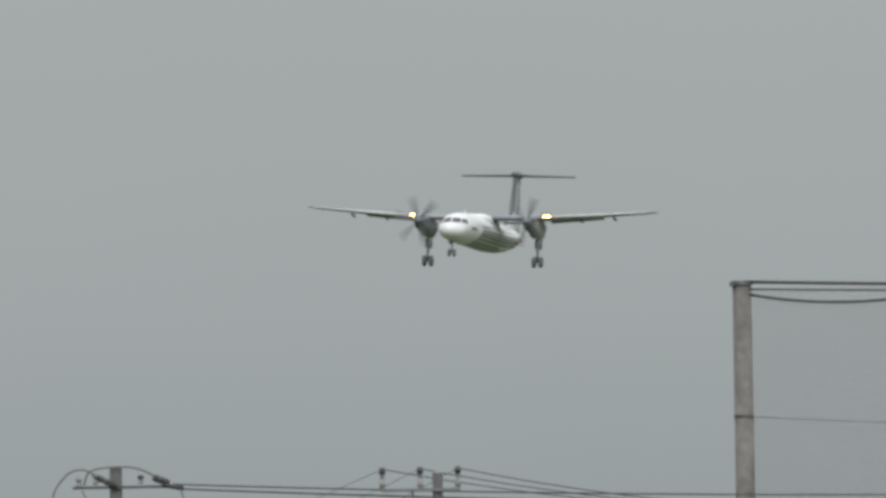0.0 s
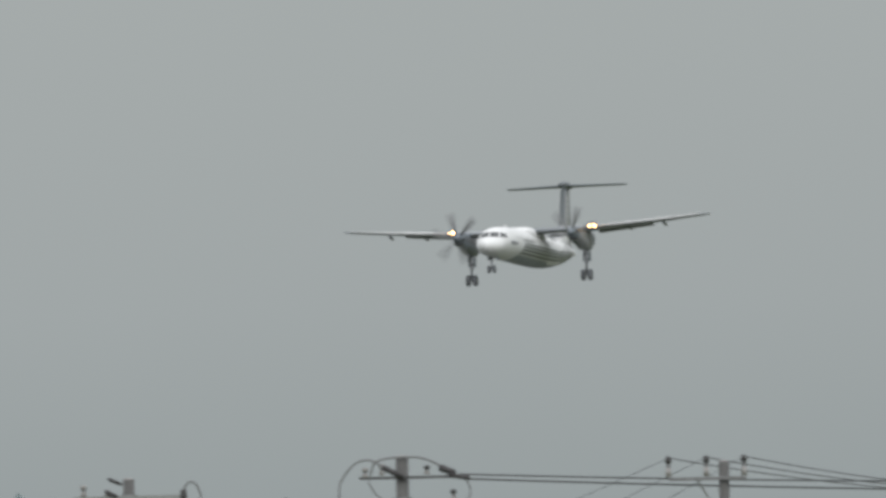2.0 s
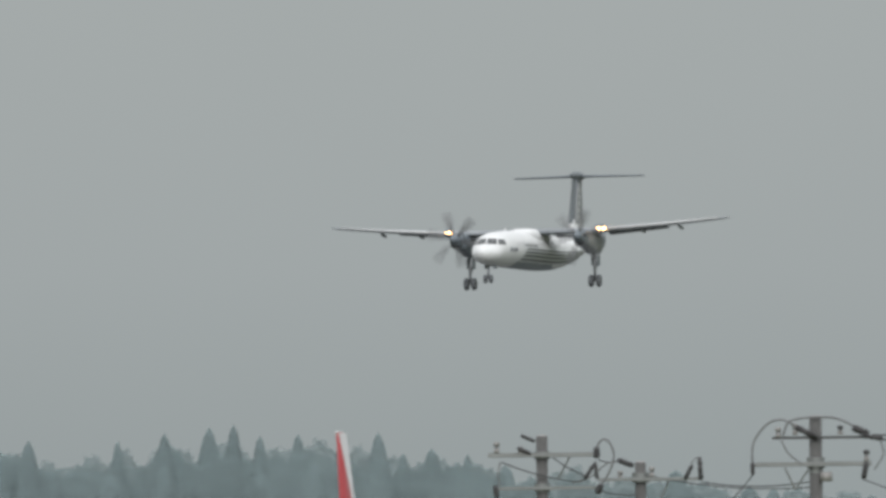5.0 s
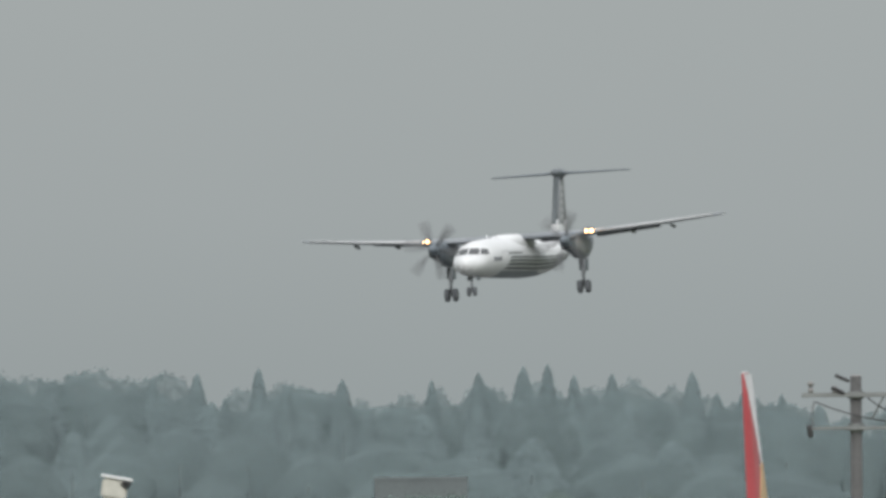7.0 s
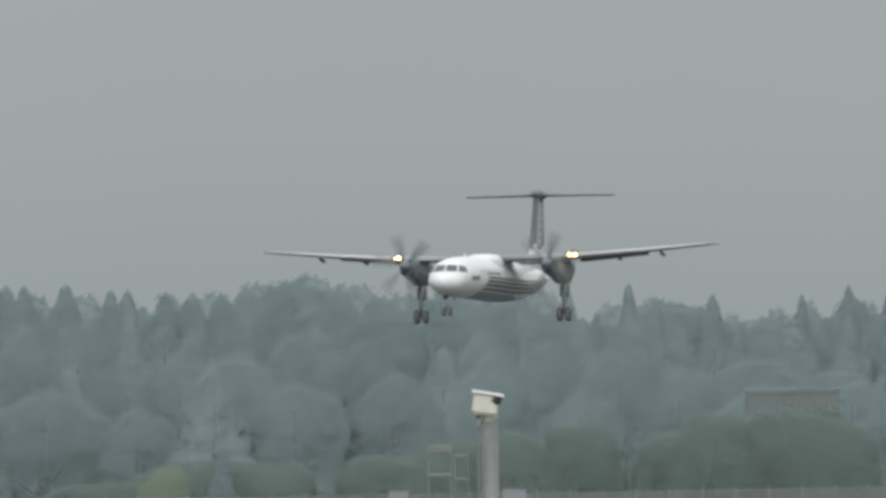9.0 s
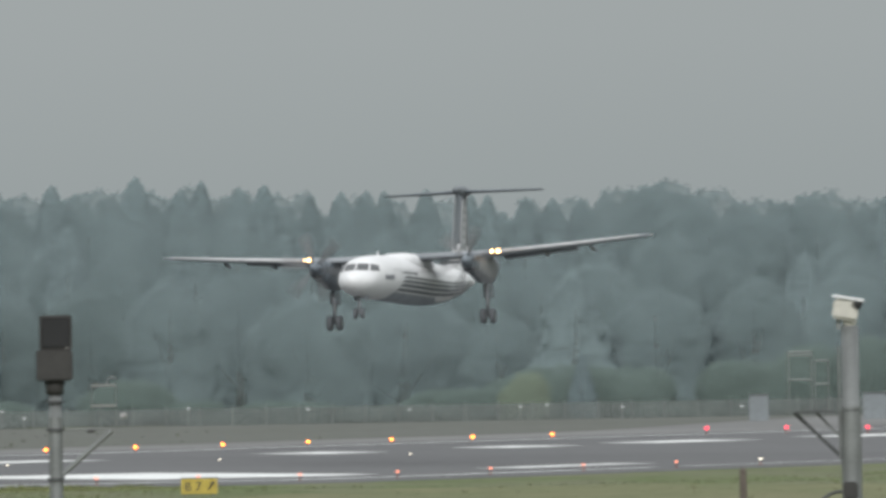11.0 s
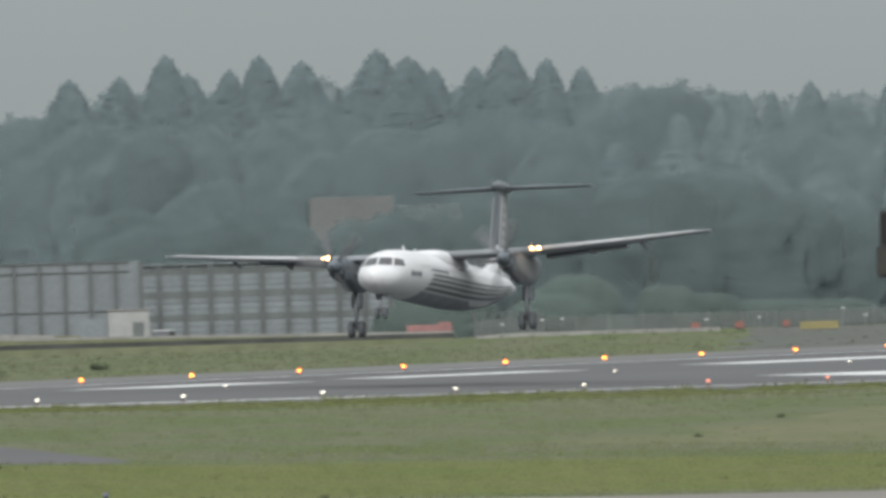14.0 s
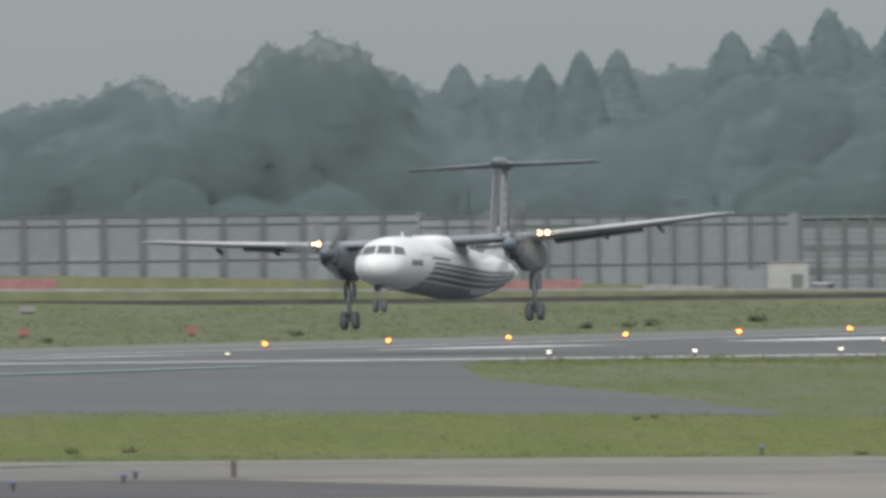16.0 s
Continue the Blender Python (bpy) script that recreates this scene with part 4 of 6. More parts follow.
SKY_C2 = [(16.968, 0.436), (16.93, 0.422), (16.837, 0.422), (16.766, 0.466), (16.674, 0.436), (16.594, 0.415), (16.23, 0.348), (16.166, 0.347), (16.08, 0.368), (15.901, 0.361),
          (15.712, 0.378), (15.611, 0.348), (15.42, 0.353), (15.15, 0.337), (17.752, 0.418), (17.639, 0.422), (17.534, 0.467), (17.486, 0.424), (17.39, 0.431), (17.323, 0.461),
          (17.227, 0.446), (17.058, 0.467), (16.988, 0.45), (18.094, 0.378), (18.011, 0.38), (18.184, 0.35), (18.37, 0.352), (18.498, 0.33)]
SKY_B = [(13.732, 0.28), (13.668, 0.275), (13.516, 0.242), (12.941, 0.282), (14.54, 0.345), (14.406, 0.328), (14.189, 0.307), (14.087, 0.293), (13.666, 0.28), (14.526, 0.355), (14.6, 0.338),
         (14.176, 0.326), (14.28, 0.31), (14.01, 0.317), (16.485, 0.371), (16.408, 0.384), (16.3, 0.366), (16.499, 0.376), (15.822, 0.354), (16.026, 0.332), (17.865, 0.351), (17.94, 0.34), (18.27, 0.33),
         (18.05, 0.34), (19.241, 0.296), (19.129, 0.337), (19.073, 0.289), (18.995, 0.299), (18.928, 0.287), (19.358, 0.28), (19.5, 0.29), (19.65, 0.28)]


def skyline(az):
    best = sorted((abs(a - az), e) for a, e in SKY_C1 + SKY_C2 + SKY_B)[:4]
    return sum(e for _, e in best) / 4


def make_woods():
    rng = np.random.default_rng(5)
    for stock, places in ((CEDARS, SKY_C1 + SKY_C2), (BROADS, SKY_B)):
        for az, el in places:
            r = rng.uniform(2120, 2260)
            x, y = spot(az, r)
            h = level(el, r) - zg(x, y)
            if stock is BROADS:
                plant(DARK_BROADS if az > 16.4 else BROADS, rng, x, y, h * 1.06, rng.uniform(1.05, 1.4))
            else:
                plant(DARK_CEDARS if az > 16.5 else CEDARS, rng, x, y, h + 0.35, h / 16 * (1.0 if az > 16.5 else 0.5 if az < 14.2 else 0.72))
    # round crowns that close the gaps between the tips
    az = 12.6
    while az < 20.3:
        r = rng.uniform(2265, 2300)
        x, y = spot(az, r)
        plant(DARK_BROADS if az > 16.4 else BROADS, rng, x, y, (level(skyline(az) * (rng.uniform(0.9, 0.95) if az < 14.2 or az > 16.5 else rng.uniform(0.955, 0.995)), r) - zg(x, y)) * 1.05, rng.uniform(0.8, 1.15))
        az += rng.uniform(0.07, 0.12)
    # the body of the wood below the skyline
    for r, lo, hi, step in ((2330, 0.9, 0.96, 0.06), (2110, 0.76, 0.93, 0.13), (2050, 0.5, 0.78, 0.15), (1985, 0.25, 0.55, 0.18)):
        az = 12.6
        while az < 20.3:
            el = skyline(az) * rng.uniform(lo, hi) - 0.012
            rr = r + rng.uniform(-35, 35)
            x, y = spot(az, rr)
            stock = (DARK_CEDARS if az > 16.4 else CEDARS) if rng.uniform() < (0.08 if r > 2300 else 0.45 if r > 2060 else 0.15) else BROADS if r > 2000 and az < 16.4 and rng.uniform() < 0.85 else NEAR_BROADS if r < 2000 and az > 15.7 else BROADS if az < 15.7 else DARK_BROADS
            plant(stock, rng, x, y, max(4.0, level(el, rr) - zg(x, y)), rng.uniform(0.8, 1.1))
            az += step * rng.uniform(0.7, 1.3)
    az = 11.2
    while az < 12.7:
        rr = rng.uniform(2100, 2300)
        x, y = spot(az, rr)
        plant(BROADS if rng.uniform() < 0.6 else CEDARS, rng, x, y, (level(0.1 + 0.1 * (az - 11.2), rr) - zg(x, y)) * 1.03 + rng.uniform(-0.6, 0.6), rng.uniform(0.7, 1.0))
        az += 0.055
    # the great tree, and nearer crowns in front of the wood
    for az, el, r, w in ((18.691, 0.45, 1980, 1.35), (18.80, 0.42, 1990, 1.0), (18.60, 0.405, 1985, 0.95), (18.93, 0.26, 1975, 1.1), (19.1, 0.23, 1970, 1.1), (19.3, 0.2, 1975, 1.2), (18.5, 0.22, 1975, 1.0),
                         (16.75, 0.17, 1930, 1.1), (16.62, 0.19, 1930, 1.2), (16.45, 0.20, 1925, 1.25), (16.3, 0.21, 1930, 1.3), (16.98, 0.13, 1962, 1.2), (17.45, 0.12, 1965, 1.2), (17.6, 0.1, 1965, 1.1), (17.26, 0.1, 1962, 0.8), (17.13, 0.1, 1962, 0.75), (17.02, 0.12, 1962, 0.8), (17.36, 0.14, 1964, 0.8)):
        x, y = spot(az, r)
        plant(NEAR_BROADS, rng, x, y, level(el, r) - zg(x, y), w)
    for az, top in ((14.35, 3.8), (14.2, 4.6), (14.05, 5.2), (13.9, 5.4), (14.75, 3.6), (14.82, 3.2), (14.62, 3.4), (13.6, 6.0), (13.35, 6.5), (13.1, 6.5), (12.9, 6.0), (13.7, 5.0)):
        x, y = spot(az, rng.uniform(1864, 1888))
        plant(SHRUBS, rng, x, y, top * 1.15, rng.uniform(0.9, 1.4))
    for az, top in ((13.51, 6.6), (13.44, 7.2), (13.37, 7.0), (13.31, 6.4)):
        x, y = spot(az, 1876)
        plant(SHRUBS, rng, x, y, top, 1.0)
    # Extra low shrubs, added to brighten the wood's dark foot as mist would.
    az = 14.4
    while az < 16.85:
        x, y = spot(az, rng.uniform(1862, 1885))
        plant(SHRUBS, rng, x, y, 1.0 + 2.6 * rng.uniform() ** 2, rng.uniform(0.6, 1.4))
        az += rng.uniform(0.06, 0.13)
    x, y = spot(14.709, 1868)
    plant(DARK_CEDARS, rng, x, y, 5.0, 0.3)
    for az, top in ((14.83, 3.7), (14.855, 3.0)):
        x, y = spot(az, 1858)
        plant(PALE_SHRUBS, rng, x, y, top, 0.55)
    x, y = spot(16.63, 1890)
    plant(SHRUBS, rng, x, y, 4.4, 1.0)
    for az, top in ((16.88, 3.4), (16.945, 4.0), (17.01, 3.2)):
        x, y = spot(az, 1903)
        plant(SHRUBS, rng, x, y, top, 0.95)


make_woods()


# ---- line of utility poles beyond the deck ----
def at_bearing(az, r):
    x, y = spot(az, r)
    return pose(x, y, zg(x, y), 0, 0, az), zg(x, y)


def concrete_pole(az, r, top, radius, label, group="utility poles"):
    """A pole thing; its parts are given in metres to the right of its axis and below its top."""
    m, base = at_bearing(az, r)
    h = top - base
    ob = thing("utility_pole", label, "utility pole", m, group)
    part("shaft", tube((0, 0, -0.3), (0, 0, h), radius * 1.35, radius, 20), M_POLE, ob, "", True)
    part("cap", tube((0, 0, h), (0, 0, h + 0.025), radius * 0.98, radius * 0.7, 20), M_PORCELAIN, ob)
    part("step_band", tube((0, 0, h - 1.0), (0, 0, h - 0.93), radius * 1.12, None, 20), M_STEEL, ob)
    return ob, h


def arm(ob, h, u0, u1, down, th=0.08, material=None, y=-0.16):
    return part("crossarm", box((u0 + u1) / 2, y, h - down, u1 - u0, th, th, 0.008), material or M_STEEL, ob, "pale steel crossarm")


def clamp(ob, a, b, r=0.035):
    a, b = Vector(a), Vector(b)
    ob2 = part("tension_insulator", tube(a, b, r, r * 0.85, 10), M_BROWNPORC, ob, "dark tension insulator", True)
    for k in range(3):
        p = a.lerp(b, 0.25 + 0.25 * k)
        d = (b - a).normalized() * 0.02
        part("shed", tube(p - d, p + d, r * 1.25, r * 1.1, 12), M_BROWNPORC, ob2, "", True)
    return ob2


def post_insulator(ob, u, h, down, tall=0.3, dark=True):
    p = part("post_insulator", tube((u, -0.16, h - down + 0.04), (u, -0.16, h - down + tall * 0.55), 0.05, 0.045, 12), M_PORCELAIN, ob, "pale porcelain insulator", True)
    part("neck", tube((u, -0.16, h - down + tall * 0.5), (u, -0.16, h - down + tall * 0.8), 0.034), M_GREYCABLE, p)
    part("insulator_cap", tube((u, -0.16, h - down + tall * 0.78), (u, -0.16, h - down + tall * 1.1), 0.06, 0.045, 12), M_BROWNPORC if dark else M_PORCELAIN, p, "", True)
    return p


def loop(ob, h, pts, r=0.02, y=-0.2):
    return part("jumper_cable", sweep(arc([(u, y, h - d) for u, d in pts], 6), r, 7), M_GREYCABLE, ob, "looping grey jumper cable", True)


R_POLE = 450
TOP_A, TOP_B, TOP_C, TOP_D = level(0.333, R_POLE), level(0.306, R_POLE), level(0.296, R_POLE), level(0.2345, R_POLE)
pole_a, HA = concrete_pole(11.8185, R_POLE, TOP_A, 0.11, "concrete utility pole with two crossarms and cable loops")
arm(pole_a, HA, -0.77, 1.19, 0.37, 0.05, M_DARKSTEEL)
arm(pole_a, HA, -1.08, 0.99, 0.84)
part("mounting_band", tube((0, 0, HA - 0.92), (0, 0, HA - 0.72), 0.16, None, 18), M_STEEL, pole_a)
clamp(pole_a, (-0.34, -0.2, HA - 0.18), (0.02, -0.2, HA - 0.37), 0.05)
clamp(pole_a, (0.66, -0.2, HA - 0.2), (0.95, -0.2, HA - 0.32), 0.06)
clamp(pole_a, (0.82, -0.25, HA - 0.34), (1.2, -0.25, HA - 0.41), 0.04)
clamp(pole_a, (-1.12, -0.2, HA - 0.8), (-1.12, -0.2, HA - 1.02), 0.035)
clamp(pole_a, (0.9, -0.2, HA - 0.82), (0.84, -0.2, HA - 1.12), 0.045)
post_insulator(pole_a, -0.66, HA, 0.4, 0.2, False)
post_insulator(pole_a, -0.36, HA, 0.36, 0.22, False)
post_insulator(pole_a, 0.9, HA, 0.84, 0.22)
post_insulator(pole_a, 0.44, HA, 0.36, 0.18)
loop(pole_a, HA, [(-1.12, 0.85), (-1.1, 0.45), (-0.85, 0.12), (-0.57, 0.05), (-0.3, 0.2), (-0.1, 0.33)])
loop(pole_a, HA, [(-0.57, 0.33), (-0.5, 0.12), (-0.38, 0.05), (-0.1, 0.01), (0.3, 0.02), (0.58, 0.12), (0.72, 0.22)])
loop(pole_a, HA, [(-0.6, 0.42), (-0.48, 0.65), (-0.23, 0.85)], 0.015)
loop(pole_a, HA, [(1.15, 0.44), (1.2, 0.68), (1.03, 0.95)], 0.015)
for a, b in (((-0.55, 0.9), (-0.36, 1.3)), ((-0.14, 0.94), (-0.34, 1.25))):
    part("brace", tube((a[0], -0.15, HA - a[1]), (b[0], -0.1, HA - b[1]), 0.018), M_STEEL, pole_a)
part("junction_drum", tube((0.18, -0.12, HA - 1.15), (0.18, -0.12, HA - 0.98), 0.11, None, 16), M_PORCELAIN, pole_a, "pale junction drum", True)

pole_b, HB = concrete_pole(11.0925, R_POLE, TOP_B, 0.09, "concrete utility pole with three post insulators on one arm")
arm(pole_b, HB, -0.99, 0.4, 0.3, 0.06, M_GREYCABLE)
for u in (-0.98, -0.31, 0.36):
    post_insulator(pole_b, u, HB, 0.3, 0.37)
part("brace", tube((-0.47, -0.14, HB - 0.32), (-0.1, -0.05, HB - 0.95), 0.018), M_STEEL, pole_b)

pole_c, HC = concrete_pole(12.4365, R_POLE, TOP_C, 0.10, "concrete utility pole with two crossarms and loops of cable")
arm(pole_c, HC, -0.96, 1.03, 0.33)
arm(pole_c, HC, -0.88, 1.03, 0.92, 0.06)
part("mounting_band", tube((0, 0, HC - 0.4), (0, 0, HC - 0.27), 0.145, None, 18), M_STEEL, pole_c)
part("mounting_band", tube((0, 0, HC - 0.98), (0, 0, HC - 0.84), 0.145, None, 18), M_STEEL, pole_c)
clamp(pole_c, (-0.37, -0.2, HC + 0.02), (-0.12, -0.2, HC - 0.09), 0.03)
clamp(pole_c, (-0.43, -0.2, HC - 0.2), (-0.2, -0.2, HC - 0.31), 0.035)
clamp(pole_c, (0.97, -0.2, HC - 0.2), (0.97, -0.2, HC - 0.4), 0.05)
clamp(pole_c, (-0.84, -0.2, HC - 0.86), (-0.8, -0.2, HC - 1.08), 0.045)
clamp(pole_c, (1.05, -0.2, HC - 0.86), (0.97, -0.2, HC - 1.03), 0.05)
post_insulator(pole_c, -0.8, HC, 0.33, 0.22, False)
post_insulator(pole_c, -0.38, HC, 0.33, 0.14, False)
loop(pole_c, HC, [(0.95, 0.26), (1.05, 0.08), (1.18, 0.1), (1.27, 0.3), (1.25, 0.5), (1.14, 0.74), (1.02, 0.9)], 0.02)
loop(pole_c, HC, [(-0.74, 0.44), (-0.78, 0.66), (-0.76, 0.87)], 0.013)
part("brace", tube((0.49, -0.14, HC - 0.37), (0.28, -0.1, HC - 0.76), 0.016), M_STEEL, pole_c)
part("jumper_cable", sweep(sag((-0.72, -0.2, HC - 0.45), (0.7, -0.2, HC - 0.82), 0.06), 0.014), M_CABLE, pole_c)
part("jumper_cable", sweep(sag((0.2, -0.2, HC - 0.38), (0.75, -0.2, HC - 0.7), 0.03), 0.014), M_CABLE, pole_c)

pole_d, HD = concrete_pole(12.2145, R_POLE, TOP_D, 0.095, "shorter concrete utility pole with one crossarm")
arm(pole_d, HD, -0.76, 1.08, 0.3, 0.06)
part("mounting_band", tube((0, 0, HD - 0.36), (0, 0, HD - 0.18), 0.15, None, 18), M_STEEL, pole_d)
clamp(pole_d, (-0.4, -0.2, HD + 0.05), (-0.12, -0.2, HD - 0.06), 0.045)
clamp(pole_d, (0.79, -0.2, HD - 0.3), (0.92, -0.2, HD - 0.05), 0.035)
clamp(pole_d, (1.07, -0.2, HD - 0.33), (1.05, -0.2, HD + 0.08), 0.04)
clamp(pole_d, (-1.0, -0.2, HD - 0.3), (-0.82, -0.2, HD - 0.02), 0.035)
clamp(pole_d, (-0.77, -0.2, HD - 0.28), (-0.8, -0.2, HD + 0.02), 0.03)
post_insulator(pole_d, -0.36, HD, 0.3, 0.14, False)
post_insulator(pole_d, 0.2, HD, 0.3, 0.2, False)
loop(pole_d, HD, [(0.9, 0.02), (0.98, -0.06), (1.06, -0.08)], 0.012)
loop(pole_d, HD, [(-0.4, -0.02), (-0.6, 0.02), (-0.9, 0.25), (-1.2, 0.35)], 0.013)
part("brace", tube((0.5, -0.14, HD - 0.33), (0.25, -0.08, HD - 0.9), 0.016), M_STEEL, pole_d)


def overhead(a, b, drop, r=0.014, label="thin dark overhead line between utility poles"):
    tagged(part("overhead_line", sweep(sag(a, b, drop, 22), r, 6), M_CABLE), label, "power line", "overhead lines")


def on(az, el_top, u, down, r=R_POLE):
    """A point beside a pole: u metres to its right, down metres below its top."""
    x, y = spot(az, r)
    c, s = math.cos(radians(az)), math.sin(radians(az))
    return Vector((x + u * c, y + u * s, el_top - down))


overhead(on(11.8185, TOP_A, 1.0, 0.33), on(10.0, TOP_A, 0, 0.75), 0.06, 0.016)
overhead(on(11.8185, TOP_A, 1.2, 0.42), on(10.0, TOP_A, 0, 0.95), 0.05, 0.018)
for i, u in enumerate((-0.98, -0.31, 0.36)):
    overhead(on(11.0925, TOP_B, u, -0.08), on(10.0, TOP_B, 0.3 * i, 0.85), 0.25, 0.011)
    overhead(on(11.0925, TOP_B, u, -0.08), on(11.9, TOP_B, -0.6 + 0.5 * i, 2.3 + 0.4 * i), 0.05, 0.006)
overhead(on(12.2145, TOP_D, 1.08, 0.36), on(11.8185, TOP_A, -0.1, 1.15), 0.08, 0.013)
overhead(on(12.2145, TOP_D, 0.2, 0.25), on(11.8185, TOP_A, -0.1, 1.25), 0.1, 0.012)
overhead(on(12.4365, TOP_C, 1.03, 0.98), on(12.2145, TOP_D, 0.1, 0.55), 0.05, 0.012)
overhead(on(12.4365, TOP_C, 1.0, 0.42), on(12.2145, TOP_D, -0.4, -0.04), 0.04, 0.012)
overhead(on(11.8185, TOP_A, -1.12, 1.02), on(12.2145, TOP_D, 0.9, 1.4), 0.05, 0.012)
overhead(on(11.8185, TOP_A, 0.84, 1.12), on(11.3, TOP_A, 0, 2.2), 0.05, 0.012)

# ---- practice-range net on a tall pole ----
R_NET = 520
m_net, z_net = at_bearing(10.398, R_NET)
H_NET = level(0.722, R_NET) - z_net
net_pole = thing("net_pole", "tall stained concrete pole holding a fine net and dark cables", "net pole", m_net)
part("shaft", tube((0, 0, -0.3), (0, 0, H_NET), 0.215, 0.19, 28), M_NETPOLE, net_pole, "", True)
part("cap", tube((0, 0, H_NET - 0.04), (0, 0, H_NET + 0.05), 0.235, 0.2, 24), M_DARKSTEEL, net_pole, "dark steel cap")
part("bracket", box(-0.19, -0.1, H_NET - 0.02, 0.12, 0.3, 0.1, 0.01), M_DARKSTEEL, net_pole)
part("band", tube((0, 0, H_NET - 2.76), (0, 0, H_NET - 2.70), 0.205, None, 24), M_DARKSTEEL, net_pole)
for d0, d1, dr, r in ((-0.02, 0.06, 0.03, 0.035), (0.13, 0.17, 0.02, 0.02)):
    part("net_cable", sweep(sag((0.1, -0.1, H_NET - d0), (11, -0.1, H_NET - d1 - 0.16), dr), r, 7), M_CABLE, net_pole, "dark net cable", True)
part("net_cable", sweep(sag((0.15, -0.1, H_NET - 0.24), (3.9, -0.1, H_NET - 0.27), 0.17, 18) + sag((3.9, -0.1, H_NET - 0.27), (11, -0.1, H_NET - 0.35), 0.2, 18)[1:], 0.03, 7), M_CABLE, net_pole, "sagging dark net cable", True)
part("net_cable", sweep(sag((0.0, -0.2, H_NET - 2.73), (11, -0.1, H_NET - 3.05), 0.12), 0.012, 6), M_GREYCABLE, net_pole)
nv, nf = [], []
for i in range(0, 230):
    x = 0.2 + i * 0.047
    nv += [(x - 0.0028, 0, 0.3), (x + 0.0028, 0, 0.3), (x + 0.0028, 0.004, H_NET - 0.12), (x - 0.0028, 0.004, H_NET - 0.12)]
for i in range(0, 280):
    z = 0.3 + i * 0.047
    if z < H_NET - 0.15:
        nv += [(0.2, 0.002, z - 0.0028), (10.9, 0.002, z - 0.0028), (10.9, 0.006, z + 0.0028), (0.2, 0.006, z + 0.0028)]
nf = [(4 * i, 4 * i + 1, 4 * i + 2, 4 * i + 3) for i in range(len(nv) // 4)]
net = mesh_part("net", nv, nf, M_GREYCABLE, net_pole, "fine grey safety net")
net["kind"] = "stuff"

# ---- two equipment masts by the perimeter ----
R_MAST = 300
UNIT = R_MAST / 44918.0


def mast(name, az, top_el, radius, label):
    m, base = at_bearing(az, R_MAST)
    h = level(top_el, R_MAST) - base
    ob = thing(name, label, "mast", m)
    part("shaft", tube((0, 0, -0.2), (0, 0, h), radius * 1.06, radius, 22), M_STEEL, ob, "grey steel shaft", True)
    return ob, h


cam_mast, HM = mast("camera_mast", 14.104, 0.018, 0.102, "grey steel mast with a cream camera housing and side platform")
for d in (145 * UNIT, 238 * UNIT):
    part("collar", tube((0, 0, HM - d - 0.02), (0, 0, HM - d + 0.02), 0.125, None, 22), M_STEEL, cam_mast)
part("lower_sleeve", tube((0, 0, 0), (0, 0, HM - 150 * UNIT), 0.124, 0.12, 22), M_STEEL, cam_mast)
part("pan_head", tube((0, 0, HM - 0.01), (0, 0, HM + 0.075), 0.07, 0.095, 18), M_CREAM, cam_mast, "", True)
house = part("camera_housing", box(0, 0, 0.0, 0.3, 0.34, 0.25, 0.03, pose(-0.045, 0, HM + 0.2, 0, 9, 0)), M_CREAM, cam_mast, "cream camera housing")
part("sun_shield", box(0.01, 0, 0.135, 0.39, 0.38, 0.035, 0.012, pose(-0.045, 0, HM + 0.2, 0, 10, 0)), M_WHITE, house, "pale sun shield")
part("lens_hood", box(0.15, -0.08, 0.03, 0.13, 0.24, 0.11, 0.03, pose(-0.045, 0, HM + 0.19, 0, -14, 0)), M_LENS, house, "black lens hood")
part("support_arm", box(-0.13, 0, HM + 0.03, 0.05, 0.1, 0.14, 0.01), M_STEEL, cam_mast)
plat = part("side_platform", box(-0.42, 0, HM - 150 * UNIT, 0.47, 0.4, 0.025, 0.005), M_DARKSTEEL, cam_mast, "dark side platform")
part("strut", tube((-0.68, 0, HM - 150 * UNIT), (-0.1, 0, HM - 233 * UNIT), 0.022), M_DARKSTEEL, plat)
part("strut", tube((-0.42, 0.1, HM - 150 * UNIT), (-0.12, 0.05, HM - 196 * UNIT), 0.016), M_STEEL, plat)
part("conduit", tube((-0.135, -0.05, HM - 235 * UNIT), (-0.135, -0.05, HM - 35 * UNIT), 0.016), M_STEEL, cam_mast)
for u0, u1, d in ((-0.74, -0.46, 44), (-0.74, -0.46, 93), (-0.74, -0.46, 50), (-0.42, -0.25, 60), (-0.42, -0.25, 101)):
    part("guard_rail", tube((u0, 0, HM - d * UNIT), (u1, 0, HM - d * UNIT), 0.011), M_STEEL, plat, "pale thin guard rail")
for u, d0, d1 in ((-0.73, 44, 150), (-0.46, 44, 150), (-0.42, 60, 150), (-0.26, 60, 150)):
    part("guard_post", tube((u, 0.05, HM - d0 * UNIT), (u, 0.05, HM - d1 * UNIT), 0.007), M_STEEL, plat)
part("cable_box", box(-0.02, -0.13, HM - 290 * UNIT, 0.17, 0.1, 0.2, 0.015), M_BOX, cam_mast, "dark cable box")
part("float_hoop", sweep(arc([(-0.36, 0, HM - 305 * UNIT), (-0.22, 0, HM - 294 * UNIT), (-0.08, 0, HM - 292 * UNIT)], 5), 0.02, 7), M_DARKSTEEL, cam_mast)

box_mast, HX = mast("sensor_mast", 15.900, -0.100, 0.075, "grey steel mast with a black sensor box and side bracket")
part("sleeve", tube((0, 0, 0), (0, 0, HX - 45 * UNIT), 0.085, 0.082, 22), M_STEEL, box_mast)
